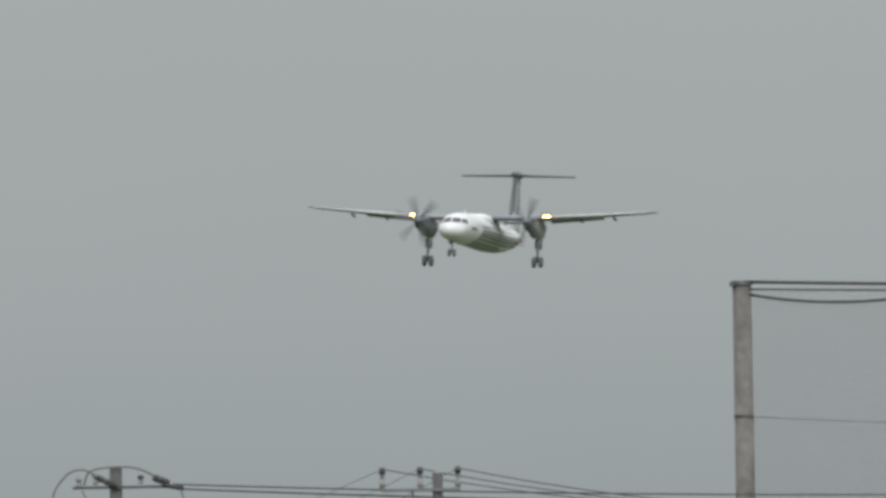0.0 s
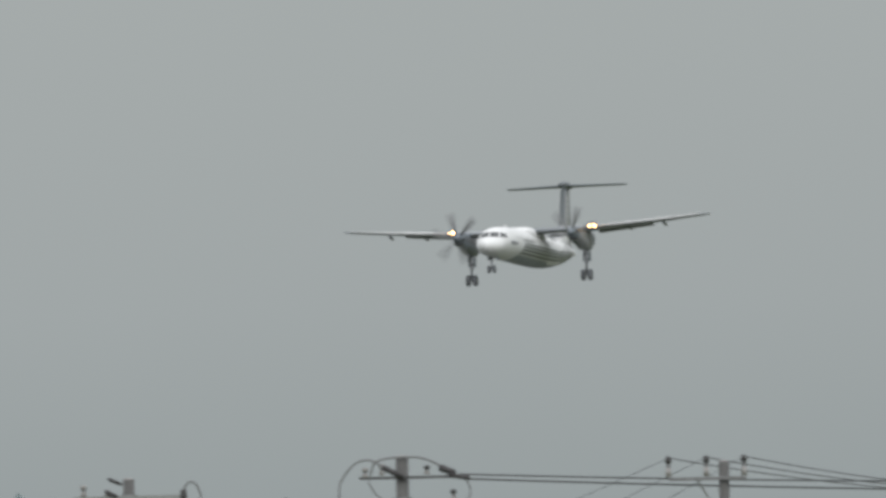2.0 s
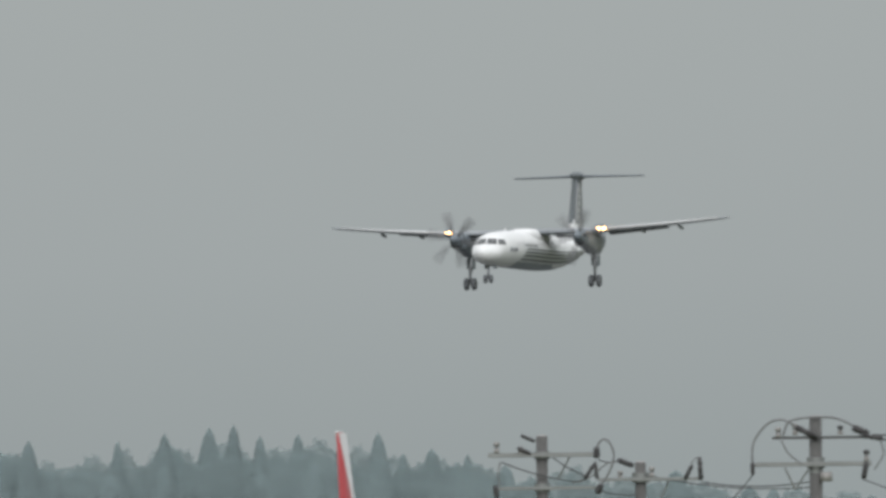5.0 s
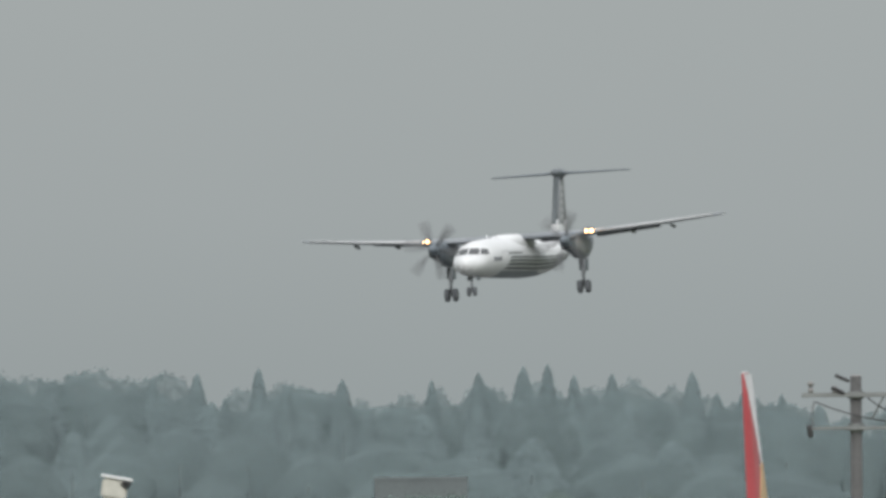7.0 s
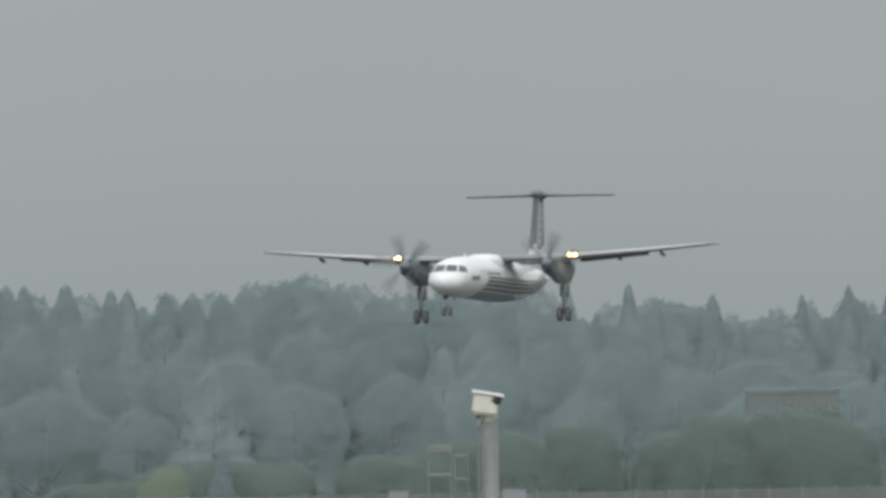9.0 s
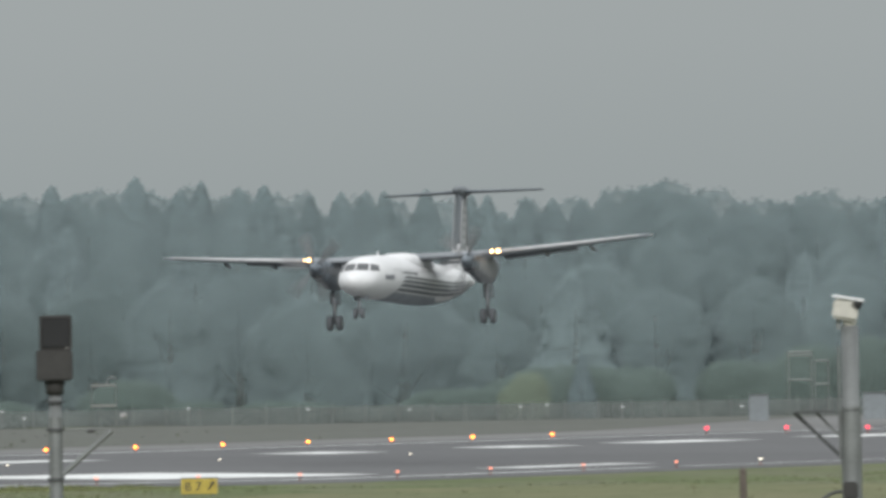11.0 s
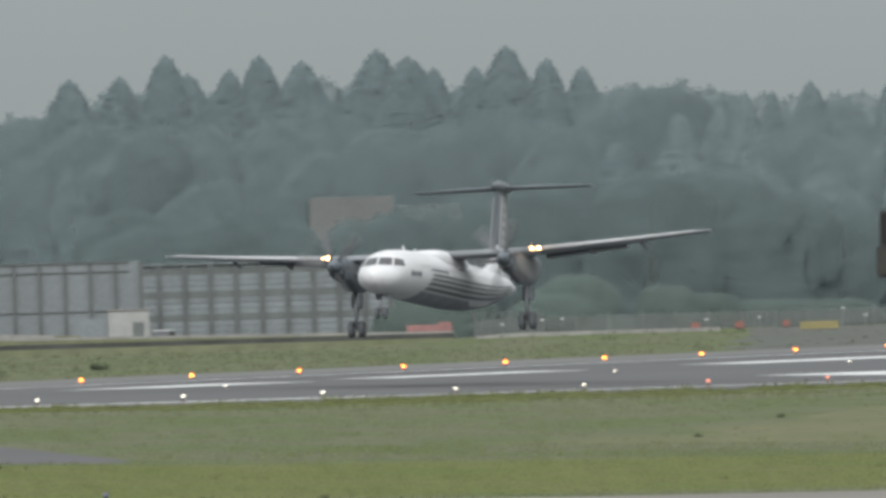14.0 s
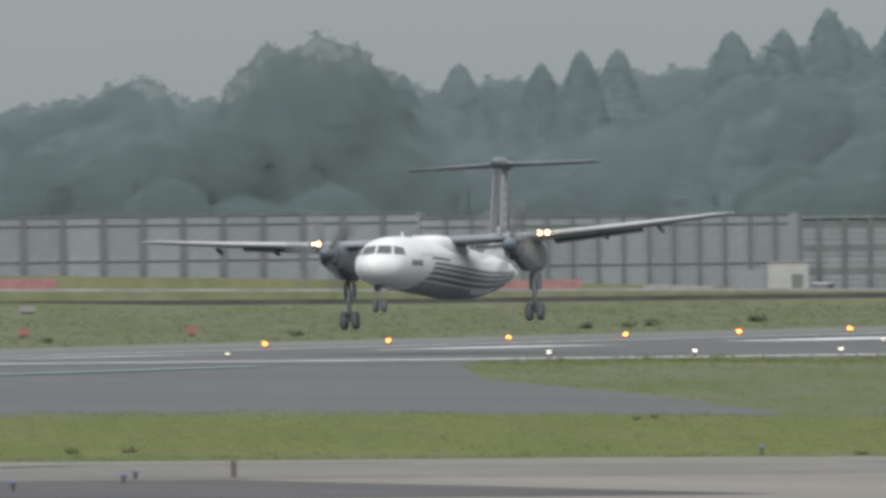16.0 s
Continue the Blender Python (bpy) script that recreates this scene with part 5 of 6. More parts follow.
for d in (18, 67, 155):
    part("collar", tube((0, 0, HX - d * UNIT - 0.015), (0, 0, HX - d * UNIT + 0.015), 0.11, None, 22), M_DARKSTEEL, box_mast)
part("tilt_head", tube((0, 0, HX - 0.03), (0, 0, HX + 0.13), 0.1, 0.12, 16), M_BOX, box_mast, "dark tilt head", True)
sens = part("sensor_box", box(0.0, 0, HX + 0.13 + 0.185, 0.43, 0.4, 0.37, 0.02), M_BOX, box_mast, "black lower sensor box")
part("sensor_top", box(0.02, 0, HX + 0.13 + 0.37 + 0.2, 0.385, 0.36, 0.41, 0.015), M_BOX, sens, "black upper sensor box")
part("sensor_rim", box(0.02, -0.185, HX + 0.13 + 0.37 + 0.2, 0.33, 0.02, 0.35, 0.01), M_LENS, sens)
part("bolt", tube((0.15, -0.2, HX + 0.52), (0.15, -0.23, HX + 0.52), 0.014), M_PORCELAIN, sens)
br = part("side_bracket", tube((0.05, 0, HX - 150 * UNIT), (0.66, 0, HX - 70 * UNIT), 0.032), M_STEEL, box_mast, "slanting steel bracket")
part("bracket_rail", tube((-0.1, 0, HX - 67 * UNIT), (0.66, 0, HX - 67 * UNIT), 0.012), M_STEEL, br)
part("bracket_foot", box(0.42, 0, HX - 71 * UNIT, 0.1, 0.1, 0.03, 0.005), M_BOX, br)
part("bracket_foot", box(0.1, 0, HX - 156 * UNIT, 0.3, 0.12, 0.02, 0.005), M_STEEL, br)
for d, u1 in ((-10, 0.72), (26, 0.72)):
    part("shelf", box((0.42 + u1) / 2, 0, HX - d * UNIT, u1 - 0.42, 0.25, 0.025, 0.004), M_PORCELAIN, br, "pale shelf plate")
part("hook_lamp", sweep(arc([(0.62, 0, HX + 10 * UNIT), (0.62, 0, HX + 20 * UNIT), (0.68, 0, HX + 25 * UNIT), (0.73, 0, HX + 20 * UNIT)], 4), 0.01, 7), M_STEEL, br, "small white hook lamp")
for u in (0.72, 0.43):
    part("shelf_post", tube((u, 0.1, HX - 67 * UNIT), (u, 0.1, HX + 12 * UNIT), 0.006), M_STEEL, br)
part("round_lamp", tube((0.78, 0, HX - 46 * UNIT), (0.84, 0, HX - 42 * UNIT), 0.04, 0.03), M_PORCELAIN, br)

# ---- runway lights ----
def field_light(name, x, y, glow, label, group, radius=0.17, tall=0.36):
    z = zg(x, y) + 0.05
    ob = thing(name, label, "runway light", pose(x, y, z), group)
    part("stem", tube((0, 0, -0.05), (0, 0, tall * 0.55), 0.05, 0.05, 10), M_ORANGE, ob)
    part("collar", tube((0, 0, tall * 0.5), (0, 0, tall * 0.62), 0.11, 0.1, 12), M_DARKSTEEL, ob)
    bm = bmesh.new()
    bmesh.ops.create_uvsphere(bm, u_segments=14, v_segments=9, radius=radius, matrix=Matrix.Translation((0, 0, tall + radius * 0.2)))
    part("lens", bm, glow, ob, "glowing lens", True)
    return ob


first = field_light("runway_edge_light", -420.8, 1595, M_AMBER, "glowing amber runway edge light on a short stem", "far runway edge lights", 0.115, 0.26)
bm = bmesh.new()
bmesh.ops.create_uvsphere(bm, u_segments=12, v_segments=8, radius=0.078, matrix=Matrix.Translation((0, 0, 0.28)))
part("bulb", bm, M_BULB, first, "bright yellow bulb", True)
for k in range(1, 19):
    y = 1595 - 20 * k
    copy_thing(first, pose(-420.8, y, zg(-420.8, y) + 0.05))
white = field_light("runway_edge_light", -350, 350 / math.tan(radians(18.175)), M_WHITEL, "small white runway edge light in the grass edge", "near runway edge lights", 0.075, 0.33)
for az in (17.845, 17.515, 17.20, 16.90, 16.61, 14.31, 14.12):
    y = 350 / math.tan(radians(az))
    copy_thing(white, pose(-350, y, zg(-350, y) + 0.05))
pink = field_light("runway_edge_light", -350, 350 / math.tan(radians(16.33)), M_PINKL, "dim orange runway edge light in the grass edge", "near runway edge lights", 0.075, 0.33)
for az in (16.06, 15.81, 15.58, 15.35, 15.13, 14.92, 14.71, 14.50):
    y = 350 / math.tan(radians(az))
    copy_thing(pink, pose(-350, y, zg(-350, y) + 0.05))
redl = field_light("runway_end_light", *spot(14.43, 1672), M_REDL, "glowing red runway end light", "red runway end lights", 0.13, 0.4)
for az, r in ((14.25, 1672), (14.067, 1668), (13.875, 1672)):
    x, y = spot(az, r)
    copy_thing(redl, pose(x, y, zg(x, y) + 0.05))
small = field_light("centre_line_light", -392, 1320, M_WHITEL, "tiny white light set in the runway", "centre line lights", 0.06, 0.06)
for az in (16.01, 15.53, 15.1, 17.42, 18.9):
    y = 392 / math.tan(radians(az))
    copy_thing(small, pose(-392, y, zg(-392, y) + 0.05))
bluel = thing("taxiway_light", "blue taxiway edge light on a short post", "taxiway light", pose(-207.4, 650, zg(-207.4, 650) + 0.05), "taxiway lights")
part("post", tube((0, 0, -0.05), (0, 0, 0.13), 0.04), M_DARKSTEEL, bluel)
part("lens", tube((0, 0, 0.13), (0, 0, 0.25), 0.08, 0.05, 12), M_BLUE, bluel, "blue glass lens", True)
for x, y in ((-191.2, 551.8), (-188.3, 542.6), (-183.6, 521.7)):
    copy_thing(bluel, pose(x, y, zg(x, y) + 0.05))
post = thing("marker_post", "weathered brown wooden marker post", "post", pose(-192.3, 562, zg(-192.3, 562)))
part("shaft", tube((0, 0, -0.1), (0, 0, 0.42), 0.07, 0.06, 10), M_BARK, post)
part("top", tube((0, 0, 0.42), (0, 0, 0.45), 0.06, 0.03, 10), M_BARK, post)
mx, my = spot(14.35, 420)
H_STUB = level(-0.297, 420) - zg(mx, my)
stub = thing("fence_post", "dark weathered post standing by the perimeter", "post", pose(mx, my, zg(mx, my)))
part("shaft", tube((0, 0, -0.1), (0, 0, H_STUB - 0.06), 0.07, 0.06, 14), M_BARK, stub)
part("top", tube((0, 0, H_STUB - 0.06), (0, 0, H_STUB), 0.06, 0.03, 14), M_BARK, stub)

# ---- taxiway sign ----
sx, sy = -322.0, 1155.0
sign = thing("taxiway_sign", "yellow taxiway sign with black characters standing in grass", "sign", pose(sx, sy, zg(sx, sy), 0, 0, 15.6))
part("panel", box(0, 0, 0.47, 1.72, 0.22, 0.74, 0.03), M_SIGN, sign, "yellow sign panel")
part("frame", box(0, 0.02, 0.86, 1.76, 0.26, 0.04, 0.01), M_BOX, sign)
for u in (-0.65, 0.65):
    part("leg", tube((u, 0, -0.1), (u, 0, 0.15), 0.04), M_STEEL, sign)


def letters(text, size, m, parent, material):
    cu = bpy.data.curves.new("lettering", "FONT")
    cu.body, cu.size, cu.extrude, cu.align_x = text, size, 0.006, "CENTER"
    tmp = bpy.data.objects.new("lettering", cu)
    me = bpy.data.meshes.new_from_object(tmp)
    bpy.data.objects.remove(tmp)
    me.materials.append(material)
    ob = new("lettering", me)
    ob.parent = parent
    ob.matrix_basis = m
    return ob


letters("B 7", 0.62, pose(-0.3, -0.125, 0.26, 90, 0, 0), sign, M_BLACK)
part("arrow", tube((0.42, -0.125, 0.3), (0.62, -0.125, 0.6), 0.035, 0.035, 8), M_BLACK, sign, "black direction arrow")
part("arrow_head", tube((0.6, -0.125, 0.57), (0.7, -0.125, 0.72), 0.11, 0.01, 8), M_BLACK, sign)

# ---- far side of the field: bank, walls, hut, fence ----
def along(name, az0, az1, r, z0, z1, thick, material, label, category, step=0.1):
    """A low wall along an arc of bearings, from the height z0 to z1 over the ground."""
    rings = []
    for az in steps(az0, az1, step):
        pts = []
        for rr, top in ((r, 0), (r, 1), (r + thick, 1), (r + thick, 0)):
            x, y = spot(az, rr)
            pts.append(Vector((x, y, zg(x, y) + (z1 if top else z0))))
        rings.append(pts)
    return tagged(part(name, loft(rings), material), label, category, kind="structure")


def rise(table, az):
    """A height over the field, read along a table of bearings."""
    for (a0, z0), (a1, z1) in zip(table, table[1:]):
        if a0 <= az <= a1:
            return z0 + (z1 - z0) * (az - a0) / (a1 - a0)
    return table[0][1] if az < table[0][0] else table[-1][1]


BERM = [(16.9, 0.8), (17.2, 0.95), (17.6, 1.1), (18.1, 1.3), (18.5, 1.42), (19.3, 1.75), (20.6, 2.2)]
VERGE = [(17.7, 1.2), (18.1, 1.7), (18.5, 2.1), (19.3, 2.75), (20.6, 3.4)]
DARK = [(16.9, 0.85), (18.5, 0.85), (19.3, 0.98), (20.6, 1.3)]


def berm(name, az0, az1, r, table, lo, hi, thick, material, label, category):
    """A level-topped bank or kerb on the slope; lo and hi are taken from the table's height, lo None reaches into the ground."""
    rings = []
    for az in steps(az0, az1, 0.05):
        pts = []
        for rr, top in ((r, 0), (r + (0.9 if lo is None else 0), 1), (r + thick, 1), (r + thick, 0)):
            x, y = spot(az, rr)
            h = rise(table, az)
            pts.append(Vector((x, y, h + hi if top else (zg(x, y) - 0.2 if lo is None else h + lo))))
        rings.append(pts)
    return tagged(part(name, loft(rings), material), label, category, kind="structure")


berm("retaining_wall", 16.9, 20.6, 1868, DARK, -1.2, 0.0, 0.5, M_DITCH, "low dark retaining wall across the grass", "wall")
berm("grass_slope", 16.9, 20.6, 1858, DARK, None, -0.36, 9.9, M_BANK, "grassy slope below the dark wall", "bank")
berm("grass_bank", 16.9, 20.6, 1885, BERM, None, -0.1, 12, M_BANK, "low grassy bank behind the dark wall", "bank")
berm("kerb", 16.9, 20.6, 1886.2, BERM, -0.15, 0.1, 0.8, M_KERB, "thin pale concrete road edge on the bank", "kerb")
berm("grass_verge", 17.7, 20.6, 1908, VERGE, None, 0.0, 12, M_DRY, "yellow-green grass verge at the foot of the wall", "bank")
berm("low_pale_wall", 17.8, 17.96, 1907.4, VERGE, -0.3, 0.06, 0.5, M_KERB, "low pale wall at the edge of the verge", "wall")
along("service_road_edge", 16.3, 16.85, 1822, -0.1, 0.25, 1.0, M_KERB, "pale concrete road edge", "kerb")


def barrier_wall(az0, az1, r, z_top, bay, label, low):
    """A panel wall with dark pillars: each panel and pillar is a part."""
    xm, ym = spot((az0 + az1) / 2, r)
    zb = zg(xm, ym)
    length = r * radians(az1 - az0)
    ob = thing("barrier_wall", label, "wall", pose(xm, ym, zb, 0, 0, (az0 + az1) / 2))
    n = math.ceil(length / bay)
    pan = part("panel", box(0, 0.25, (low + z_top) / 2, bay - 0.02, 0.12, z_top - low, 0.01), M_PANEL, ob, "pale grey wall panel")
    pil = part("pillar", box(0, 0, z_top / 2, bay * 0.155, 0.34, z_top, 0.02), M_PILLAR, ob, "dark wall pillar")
    for i in range(n):
        u = -length / 2 + (i + 0.5) * bay
        for src, off in ((pan, 0), (pil, bay / 2)):
            if i == 0:
                src.location = (u + off, 0, 0)
            else:
                o = src.copy()
                scene.collection.objects.link(o)
                o.location = (u + off, 0, 0)
    for z, t in ((z_top - 0.05, 0.16), (z_top - 0.75, 0.1), (z_top * 0.42, 0.1)):
        part("rail", box(0, 0.12, z, length, 0.1, t, 0.01), M_PILLAR, ob, "dark horizontal rail")
    return ob


barrier_wall(18.47, 19.9, 1935, 6.0, 3.05, "pale grey panel wall with wide-set dark pillars", 0.4)
barrier_wall(17.63, 18.46, 1925, 6.45, 1.92, "pale grey panel wall with close-set dark pillars", 0.0)
lx, ly = spot(17.33, 1935)
lat = thing("lattice_fence", "tall grey lattice screen with dark posts", "fence", pose(lx, ly, zg(lx, ly), 0, 0, 17.33))
W_LAT = 1935 * radians(0.58)
for i in range(11):
    u = -W_LAT / 2 + W_LAT * i / 10
    part("post", box(u, 0, 3.15, 0.4, 0.28, 6.3, 0.02), M_PILLAR, lat, "dark post")
for k in range(14):
    part("slat", box(0, 0.2, 0.5 + 0.44 * k, W_LAT, 0.06, 0.4 + 0.015 * (k % 3), 0.01), M_PANEL if k % 4 else M_FENCE, lat, "grey horizontal slat")
part("top_rail", box(0, 0, 6.36, W_LAT, 0.4, 0.12, 0.01), M_PANEL, lat)

hx, hy = spot(17.633, 1905)
hut = thing("hut", "small pale flat-roofed equipment hut", "hut", pose(hx, hy, zg(hx, hy), 0, 0, 17.6))
part("wall", box(0, 0, 1.5, 3.1, 2.6, 3.0, 0.04), M_HUT, hut, "pale painted wall")
part("roof", box(0, 0, 3.05, 3.3, 2.8, 0.14, 0.03), M_PORCELAIN, hut, "flat roof slab")
part("door", box(0.7, -1.31, 1.15, 0.85, 0.05, 1.95, 0.01), M_FENCE, hut, "grey door")
part("annex", box(-2.6, 0.2, 1.25, 2.1, 2.0, 2.4, 0.03), M_PANEL, hut, "lower grey annex")
cx, cy = spot(17.555, 1900)
car = thing("car", "small white car parked by the hut", "car", pose(cx, cy, zg(cx, cy), 0, 0, 17.5 + 78))
part("body", box(0, 0, 0.7, 3.5, 1.5, 0.62, 0.15), M_WHITE, car, "white body")
part("cabin", loft([[Vector((u * sx, v, z)) for u, v in ((-1, -0.65), (1, -0.65), (1, 0.65), (-1, 0.65))] for z, sx in ((0.98, 1.25), (1.45, 0.85))]), M_GLASS, car, "dark glazed cabin")
part("roof", box(0, 0, 1.48, 1.7, 1.3, 0.08, 0.03), M_WHITE, car)
for u in (-1.1, 1.1):
    for v in (-0.65, 0.65):
        part("wheel", tube((u, v - 0.1, 0.3), (u, v + 0.1, 0.3), 0.3, None, 16), M_TYRE, car)

for az, r, w, tall in ((18.20, 1893, 6.8, 0.85), (19.36, 1893, 5.0, 0.95), (18.18, 1895, 2.0, 0.8), (16.97, 1893, 2.4, 0.7), (16.92, 1893, 1.0, 0.9)):
    x, y = spot(az, r)
    b = thing("barrier", "low red plastic barrier on the road edge", "barrier", pose(x, y, rise(BERM, az) - 0.11 if r > 1890 else zg(x, y), 0, 0, az), "red barriers")
    part("block", loft([[Vector((sx * w / 2, sy * k, z)) for sx, sy in ((-1, -1), (1, -1), (1, 1), (-1, 1))] for z, k in ((0, 0.3), (0.25, 0.28), (tall, 0.12))]), M_RED, b, "dull red block")
    part("foot", box(0, 0, 0.03, w * 1.01, 0.7, 0.06, 0.01), M_RED, b)
for az, r, w in ((16.355, 1830, 0.9), (16.255, 1830, 0.9), (16.15, 1830, 0.7), (19.36, 1480, 0.75), (18.98, 1470, 0.7), (19.35, 1790, 1.7)):
    x, y = spot(az, r)
    b = thing("marker_board", "small orange marker board in the grass", "marker", pose(x, y, zg(x, y), 0, 0, az), "orange markers")
    part("board", box(0, 0, 0.36, w * 0.7, 0.08, 0.46, 0.02), M_ORANGE if w != 1.7 else M_PORCELAIN, b)
    part("leg", box(0, 0.05, 0.1, w * 0.6, 0.06, 0.3, 0.01), M_DARKSTEEL, b)

x, y = spot(16.075, 1800)
board = thing("yellow_board", "long low yellow board standing in the far grass", "barrier", pose(x, y, zg(x, y), 0, 0, 16.1))
part("board", box(0, 0, 0.42, 2.75, 0.1, 0.55, 0.02), M_DULLYEL, board, "faded yellow board")
for u in (-1.1, 0, 1.1):
    part("leg", box(u, 0.06, 0.2, 0.1, 0.08, 0.42, 0.01), M_DARKSTEEL, board)
x, y = spot(16.78, 1834)
rack = thing("post_fence", "short row of dark posts with thin rails", "fence", pose(x, y, zg(x, y), 0, 0, 16.78))
for i in range(8):
    part("post", box(-2.3 + 0.66 * i, 0, 0.85, 0.2, 0.16, 1.9, 0.02), M_PILLAR, rack, "dark post")
for z in (0.5, 1.1, 1.7):
    part("rail", box(0, 0.1, z, 4.9, 0.05, 0.06, 0.01), M_PILLAR, rack)

# perimeter fence in front of the wood
rng_f = np.random.default_rng(11)
fpts = steps(11.0, 16.85, 0.075)
fence = thing("perimeter_fence", "pale grey mesh perimeter fence with posts", "fence", pose(0, 0, 0))
for i, (a0, a1) in enumerate(zip(fpts, fpts[1:])):
    p0, p1 = spot(a0, 1840), spot(a1, 1840)
    z0, z1 = zg(*p0), zg(*p1)
    bars_v, bars_f = [], []
    for k in range(14):
        u0, u1 = (k + 0.08) / 14, (k + 0.7) / 14
        n0 = len(bars_v)
        for u in (u0, u1):
            x, y, z = p0[0] + (p1[0] - p0[0]) * u, p0[1] + (p1[1] - p0[1]) * u, z0 + (z1 - z0) * u
            bars_v += [(x, y, z + 0.1), (x, y, z + 1.3), (x, y + 0.05, z + 1.3), (x, y + 0.05, z + 0.1)]
        bars_f += [(n0, n0 + 4, n0 + 5, n0 + 1), (n0 + 1, n0 + 5, n0 + 6, n0 + 2), (n0 + 3, n0 + 2, n0 + 6, n0 + 7), (n0, n0 + 1, n0 + 2, n0 + 3), (n0 + 4, n0 + 7, n0 + 6, n0 + 5)]
    mesh_part("mesh_panel", bars_v, bars_f, M_FENCE, fence)
    part("post", tube((p0[0], p0[1], z0 - 0.1), (p0[0], p0[1], z0 + 1.5), 0.05, None, 8), M_FENCE, fence)
for i, az in enumerate((16.79, 16.70, 16.655, 16.33, 16.21, 16.02, 15.97, 15.75, 15.6, 15.33, 15.1, 14.85, 14.79, 14.62, 14.35, 14.33)):
    x, y = spot(az, 1825)
    lp = thing("perimeter_lamp", "small white perimeter lamp on a thin post", "lamp post", pose(x, y, zg(x, y)), "perimeter lamps")
    hl = 1.1 + 0.3 * rng_f.uniform(-1, 1)
    part("post", tube((0, 0, -0.1), (0, 0, hl), 0.035, 0.03, 8), M_STEEL, lp)
    part("head", box(0, 0, hl, 0.2, 0.2, 0.14, 0.04), M_WHITE, lp, "white lamp head")
for az, w in ((14.312, 1.4), (14.05, 1.7)):
    x, y = spot(az, 1800)
    b = thing("concrete_block", "pale square concrete block by the fence", "block", pose(x, y, zg(x, y), 0, 0, az))
    part("block", box(0, 0, 0.9, w, 1.2, 1.9, 0.05), M_PANEL, b)
    part("lid", box(0, 0, 1.9, w * 1.06, 1.3, 0.1, 0.02), M_FENCE, b)
x, y = spot(13.42, 1905)
shed = thing("shed", "long grey-brown flat-roofed shed among the trees", "shed", pose(x, y, zg(x, y), 0, 0, 13.4))
part("wall", box(0, 0, 4.1, 7.0, 4, 8.2, 0.05), M_BROWN, shed, "grey-brown wall toned for haze")
part("roof", box(0, 0, 8.3, 7.06, 4.06, 0.35, 0.05), M_BROWN, shed, "flat roof toned for haze")
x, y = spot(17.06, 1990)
bld = thing("brown_building", "brown building greyed for haze, half hidden by trees", "building", pose(x, y, zg(x, y), 0, 0, 17.0))
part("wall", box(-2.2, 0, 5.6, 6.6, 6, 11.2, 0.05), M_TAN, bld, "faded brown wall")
part("wing", box(3.8, 0.5, 5.2, 5.4, 5, 10.4, 0.05), M_TAN, bld, "lower brown wing greyed for haze")


# ---- grass tufts along the paved edges and weeds in the field ----
def make_tufts():
    rng = np.random.default_rng(21)
    fields = []  # x, y, height of each tuft

    def scatter(n, xs, ys, lo, hi):
        fields.append(np.stack([xs, ys, rng.uniform(lo, hi, n) * 0.75 * (0.6 + 0.8 * rng.uniform(0, 1, n) ** 3)], 1))
    n = 17000
    scatter(n, rng.uniform(-262, -194, n), rng.uniform(450, 880, n), 0.06, 0.2)
    ye = rng.uniform(450, 850, 2600)
    scatter(2600, np.array([taxi_edge(b) for b in ye]) - 0.5 - np.abs(rng.normal(size=2600)) * 1.5, ye, 0.05, 0.17)
    n = 17000
    scatter(n, rng.uniform(-345, -207, n), rng.uniform(800, 1330, n), 0.06, 0.2)
    n = 5000
    scatter(n, -345.4 + np.abs(rng.normal(size=n)) * 4, rng.uniform(1060, 1300, n), 0.06, 0.2)
    n = 1500
    scatter(n, -345.2 + np.abs(rng.normal(size=n)) * 8, rng.uniform(1068, 1155, n), 0.14, 0.32)
    # ragged clumps that hang over the runway's edge
    for c in rng.uniform(1030, 1225, 36):
        n = int(rng.integers(30, 90))
        scatter(n, -345.1 + np.abs(rng.normal(size=n)) * 1.6, c + rng.normal(size=n) * rng.uniform(1, 4), 0.2, rng.uniform(0.3, 0.5))
    scatter(1200, -345.4 + np.abs(rng.normal(size=1200)) * 4, rng.uniform(1300, 1480, 1200), 0.04, 0.12)
    grow(rng, np.concatenate(fields), "tall_grass", M_TUFT, "uneven tall grass between the runway and the taxiway")
    n = 7000
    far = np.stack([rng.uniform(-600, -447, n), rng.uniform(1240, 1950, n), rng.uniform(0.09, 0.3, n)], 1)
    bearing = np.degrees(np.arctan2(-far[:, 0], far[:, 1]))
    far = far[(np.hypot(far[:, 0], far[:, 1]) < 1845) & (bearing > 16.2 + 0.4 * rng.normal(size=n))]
    grow(rng, far, "tall_grass", M_FARTUFT, "tall grass greyed for haze beyond the runway")


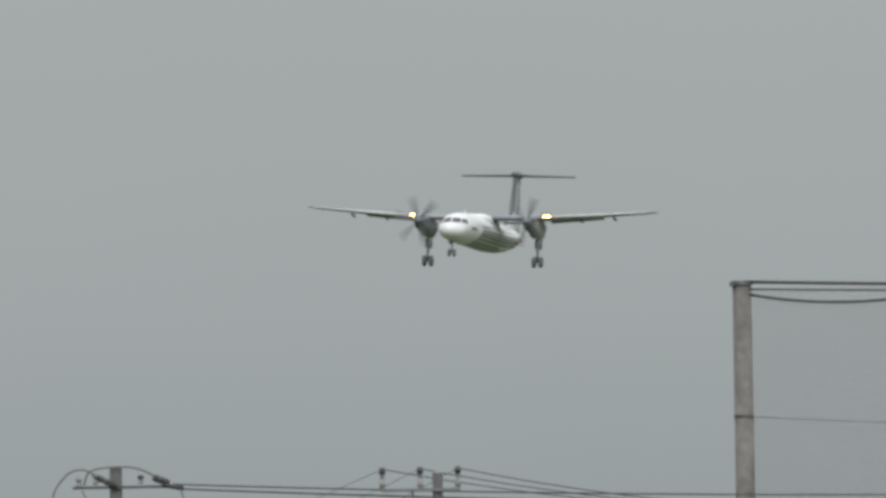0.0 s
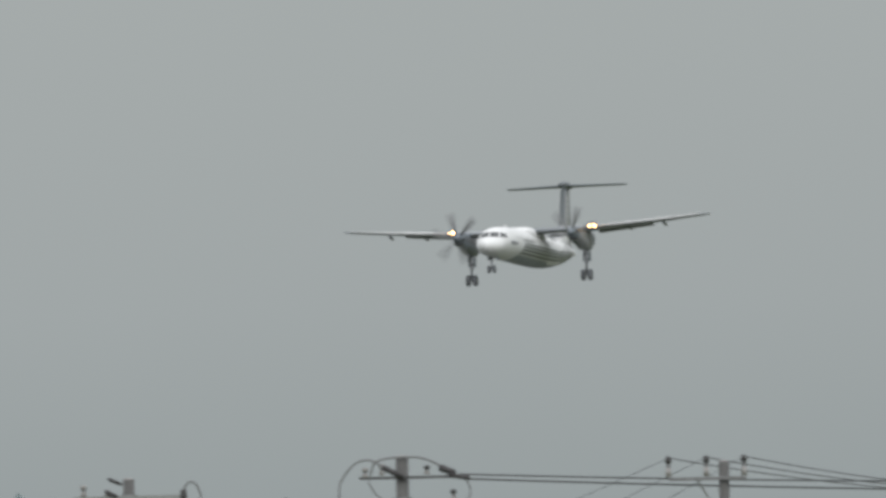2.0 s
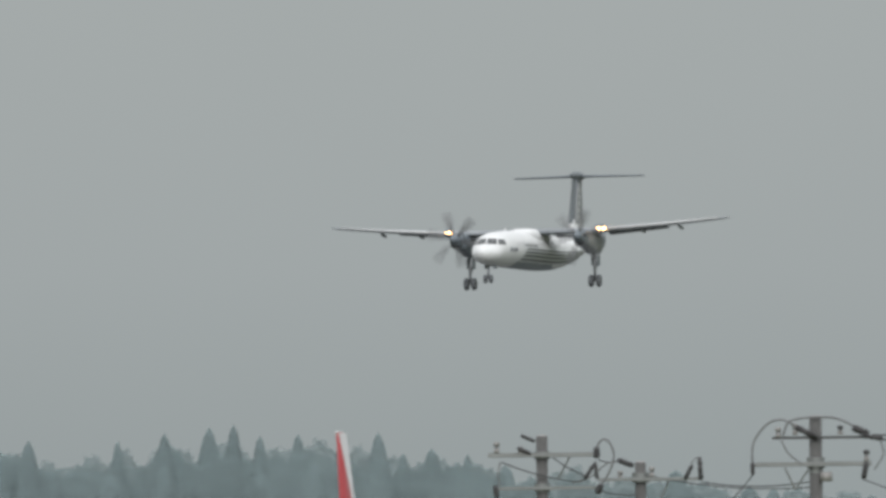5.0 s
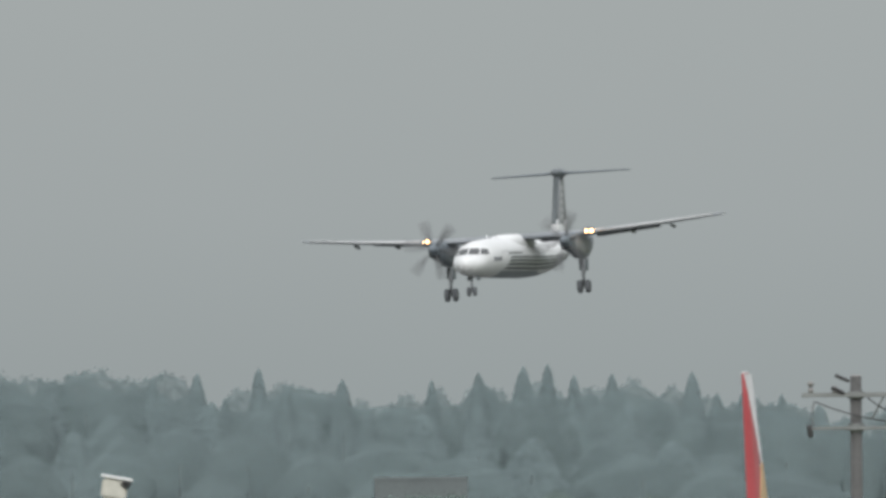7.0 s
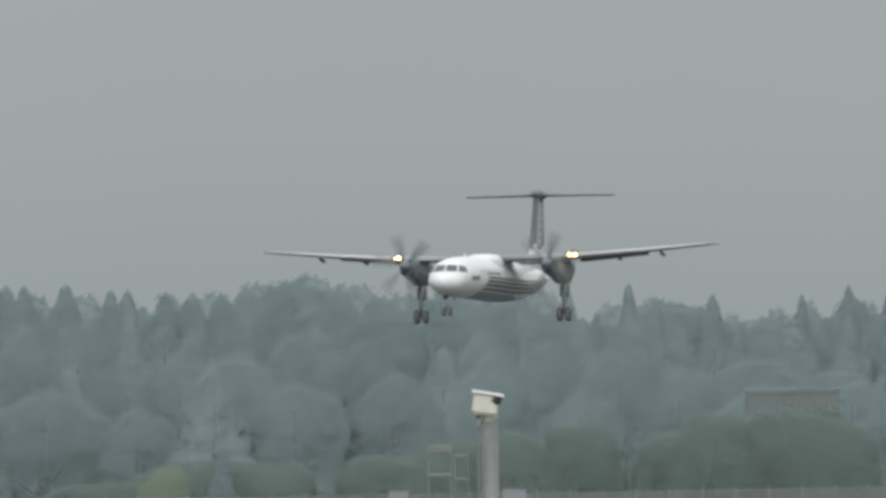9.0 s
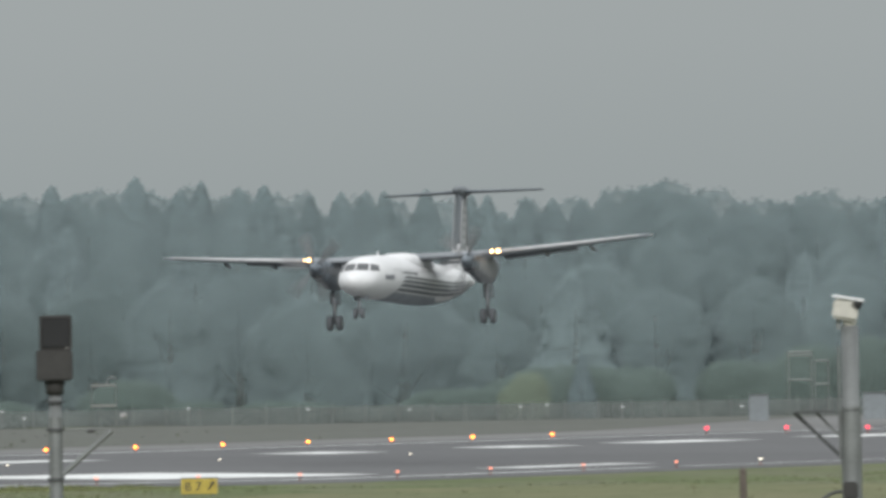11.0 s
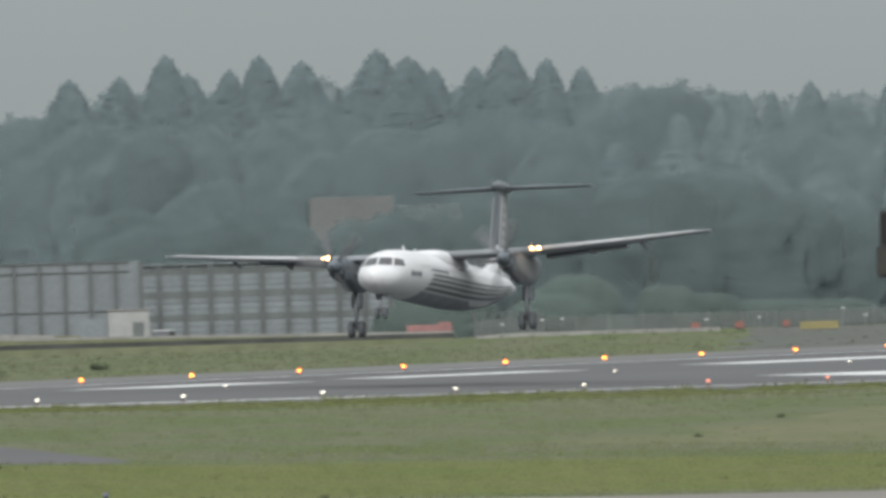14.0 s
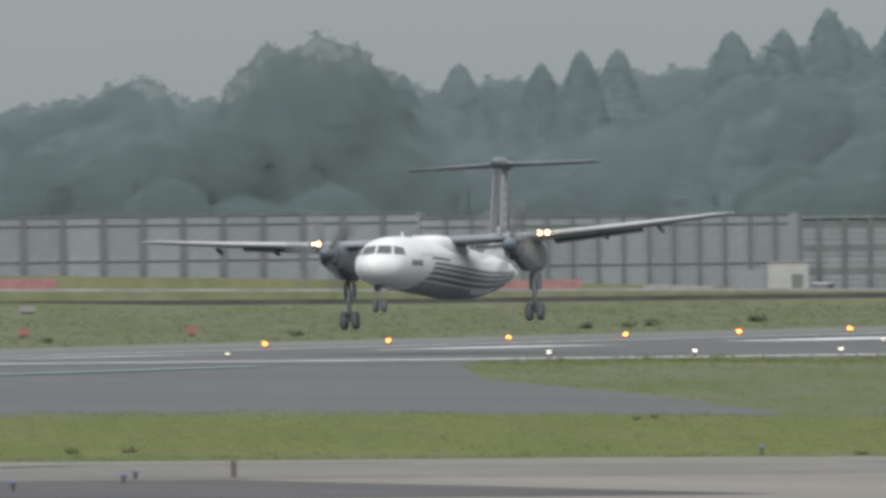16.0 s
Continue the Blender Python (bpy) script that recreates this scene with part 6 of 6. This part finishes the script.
def grow(rng, T, name, material, label):
    """Blades of grass on every tuft of the list that stands on soil."""
    T = T[[not (-427 < x < -345 or x > taxi_edge(y) - 0.4 or (y < 1058 and -346 < x < exit_edge(y) + 0.5) or (y > 1225 and -345.5 < x < -322)) for x, y, _ in T]]
    # the mown dry wedge keeps few tufts
    mown = np.array([862 < y < 1215 and np.interp(y, [r[0] for r in DRY], [r[1] for r in DRY]) < x < np.interp(y, [r[0] for r in DRY], [r[2] for r in DRY]) for x, y, _ in T])
    T = T[~mown | (rng.uniform(size=len(T)) < 0.2)]
    blades = 4
    x, y, h = np.repeat(T, blades, 0).T
    m = len(x)
    z = np.array([zg(a, b) for a, b in zip(x, y)])
    h = h * rng.uniform(0.6, 1.1, m)
    x, y = x + rng.normal(size=m) * 0.16, y + rng.normal(size=m) * 0.2
    w, lx, ly = h * rng.uniform(0.1, 0.3, m) + 0.012, rng.normal(size=m) * h * 0.35, rng.normal(size=m) * h * 0.35
    a = rng.uniform(-0.9, 0.9, m)
    dx, dy = w * np.cos(a), w * np.sin(a)
    V = np.stack([np.stack([x - dx, y - dy, z - 0.02], 1), np.stack([x + dx, y + dy, z - 0.02], 1), np.stack([x + lx + dx * 0.3, y + ly + dy * 0.3, z + h], 1), np.stack([x + lx - dx * 0.6, y + ly - dy * 0.6, z + h * 0.85], 1)], 1).reshape(-1, 3)
    tagged(mesh_part(name, V.tolist(), [(4 * i, 4 * i + 1, 4 * i + 2, 4 * i + 3) for i in range(m)], material), label, "grass", kind="stuff")


make_tufts()


def make_weed(seed):
    """A low weed about 1 m high: lance-shaped leaves that rise from a few stems and bend over."""
    rng = np.random.default_rng(seed)
    weed = thing("weed_bush", "dark low weed with ragged bent leaves in the grass", "bush")
    v, f, stems = [], [], bmesh.new()
    for k in range(10):
        root = Vector((rng.uniform(-0.4, 0.4), rng.uniform(-0.4, 0.4), 0))
        tip = root + Vector((rng.uniform(-0.3, 0.3), rng.uniform(-0.3, 0.3), rng.uniform(0.35, 0.85)))
        tube_into(stems, root, tip, 0.02, 0.008, 5)
        for i in range(22):
            base = root.lerp(tip, rng.uniform(0.1, 1.0))
            a, rise_, n = rng.uniform(0, 6.283), rng.uniform(-0.1, 0.9), rng.uniform(0.18, 0.42)
            d = Vector((math.cos(a), math.sin(a), rise_)).normalized() * n
            side = Vector((-math.sin(a), math.cos(a), 0)) * n * 0.2
            mid, end, o = base + d * 0.55, base + d + Vector((0, 0, -0.25 * n)), len(v)
            v += [tuple(q) for q in (base, mid - side, mid + side, end)]
            f += [(o, o + 1, o + 2), (o + 1, o + 3, o + 2)]
    part("stems", stems, M_BARK, weed)
    mesh_part("leaves", v, f, M_WEED, weed)
    return weed


WEED = [make_weed(70 + i) for i in range(2)]
for i, (x, y, k) in enumerate(((-217, 773, 0.95), (-213.5, 762, 0.8), (-215, 620, 0.42), (-214.5, 614, 0.4), (-214, 606, 0.35), (-247, 763, 0.3), (-206.8, 657, 0.35), (-206.5, 667, 0.3), (-245, 755, 0.35), (-468, 1433, 1.0), (-470, 1447, 0.9), (-474, 1464, 1.0),
                                (-479, 1501, 1.1), (-483, 1512, 0.9), (-470, 1385, 0.9), (-466, 1330, 0.8), (-260, 886, 0.4), (-287, 990, 0.4))):
    m = pose(x, y, zg(x, y) - 0.03, 0, 0, 40 * i)
    ob = WEED[i % 2] if i < 2 else copy_thing(WEED[i % 2], m)
    ob.matrix_basis = m
    ob.scale = (k * 0.9, k * 0.9, k * (0.95 if i < 2 else 0.6))
    tagged(ob, group="weed bushes")
    ob["category"] = "bush"


# ---- what moves ----
AIR = [  # seconds, x, y, height of the wheels, heading off the runway line, pitch, bank
    (0.0, -386.0, 1989.0, 33.69, -1.0, 3.36, -2.01), (0.5, -385.7, 1962.4, 32.12, -0.79, 4.15, -2.28), (1.0, -385.4, 1936.5, 31.1, -0.61, 4.3, -2.92),
    (1.5, -384.8, 1910.4, 30.67, -0.3, 4.15, -1.6), (2.0, -384.0, 1883.9, 30.59, 0.18, 3.19, 1.52), (2.5, -383.3, 1856.9, 30.51, 0.71, 1.86, 1.82),
    (3.0, -382.8, 1830.4, 29.91, 0.65, 1.75, 0.1), (3.2, -382.6, 1819.9, 29.63, 0.6, 1.7, -0.2), (5.3, -380.6, 1709.0, 25.3, 0.24, 1.45, 1.3),
    (5.5, -380.4, 1698.4, 24.9, 0.33, 1.13, 1.8), (6.0, -380.0, 1671.8, 23.7, -0.16, 0.37, 2.3), (6.5, -379.6, 1644.3, 22.3, -0.75, -0.07, 2.33)]
AIR += [
    (7.0, -379.0, 1616.3, 20.44, -0.83, 0.42, 3.19), (7.5, -378.7, 1588.4, 18.49, -1.6, 1.46, 2.44), (8.0, -378.7, 1561.0, 16.58, -2.47, 1.86, 0.34),
    (8.2, -378.6, 1549.8, 15.77, -2.72, 2.03, 0.04), (10.3, -375.6, 1429.2, 9.31, -2.56, 2.1, 1.92), (10.5, -375.4, 1418.0, 8.69, -2.51, 2.07, 2.34),
    (11.0, -374.9, 1390.2, 7.33, -2.88, 2.61, 1.78), (11.5, -375.0, 1363.3, 6.17, -3.59, 2.81, 0.23), (12.0, -375.1, 1336.7, 5.3, -4.17, 2.69, -1.33)]
AIR += [
    (12.5, -375.2, 1311.0, 4.34, -4.19, 3.07, -1.26), (13.0, -375.4, 1285.6, 3.62, -3.7, 3.14, 0.02), (13.5, -375.4, 1259.7, 3.02, -3.76, 3.82, 0.44),
    (14.0, -375.5, 1233.9, 2.58, -4.26, 4.02, 1.13), (14.5, -375.7, 1208.4, 2.26, -4.74, 3.62, 0.75), (15.0, -376.0, 1183.0, 1.99, -5.1, 3.81, 2.45),
    (15.5, -376.3, 1157.1, 1.81, -5.96, 3.74, 2.93), (16.0, -376.3, 1130.3, 1.64, -6.42, 3.29, 2.13)]


def motions():
    walk(airliner, [(t, pose(x, y, z, 0, 0, 180 - hd) @ pose(0, 0, 0, pt) @ pose(0, 0, 0, 0, bn)) for t, x, y, z, hd, pt, bn in AIR])
    for prop, side in PROPS:
        walk(prop, [(i / FPS, pose(side * 4.4, 4.8, 3.32, 0, 84.0 * i + 17 * side, 0)) for i in range(16 * FPS + 1)])
    walk(jet, [(t, pose(-180.0, JET_Y + 6.6 * t, zg(-180, 800) + 0.05, 0, 0, 0)) for t in (0.0, 4.0, 8.0, 12.0, 16.0)])


JET_Y = 788 - 6.6 * 5.3 + 17.75
motions()
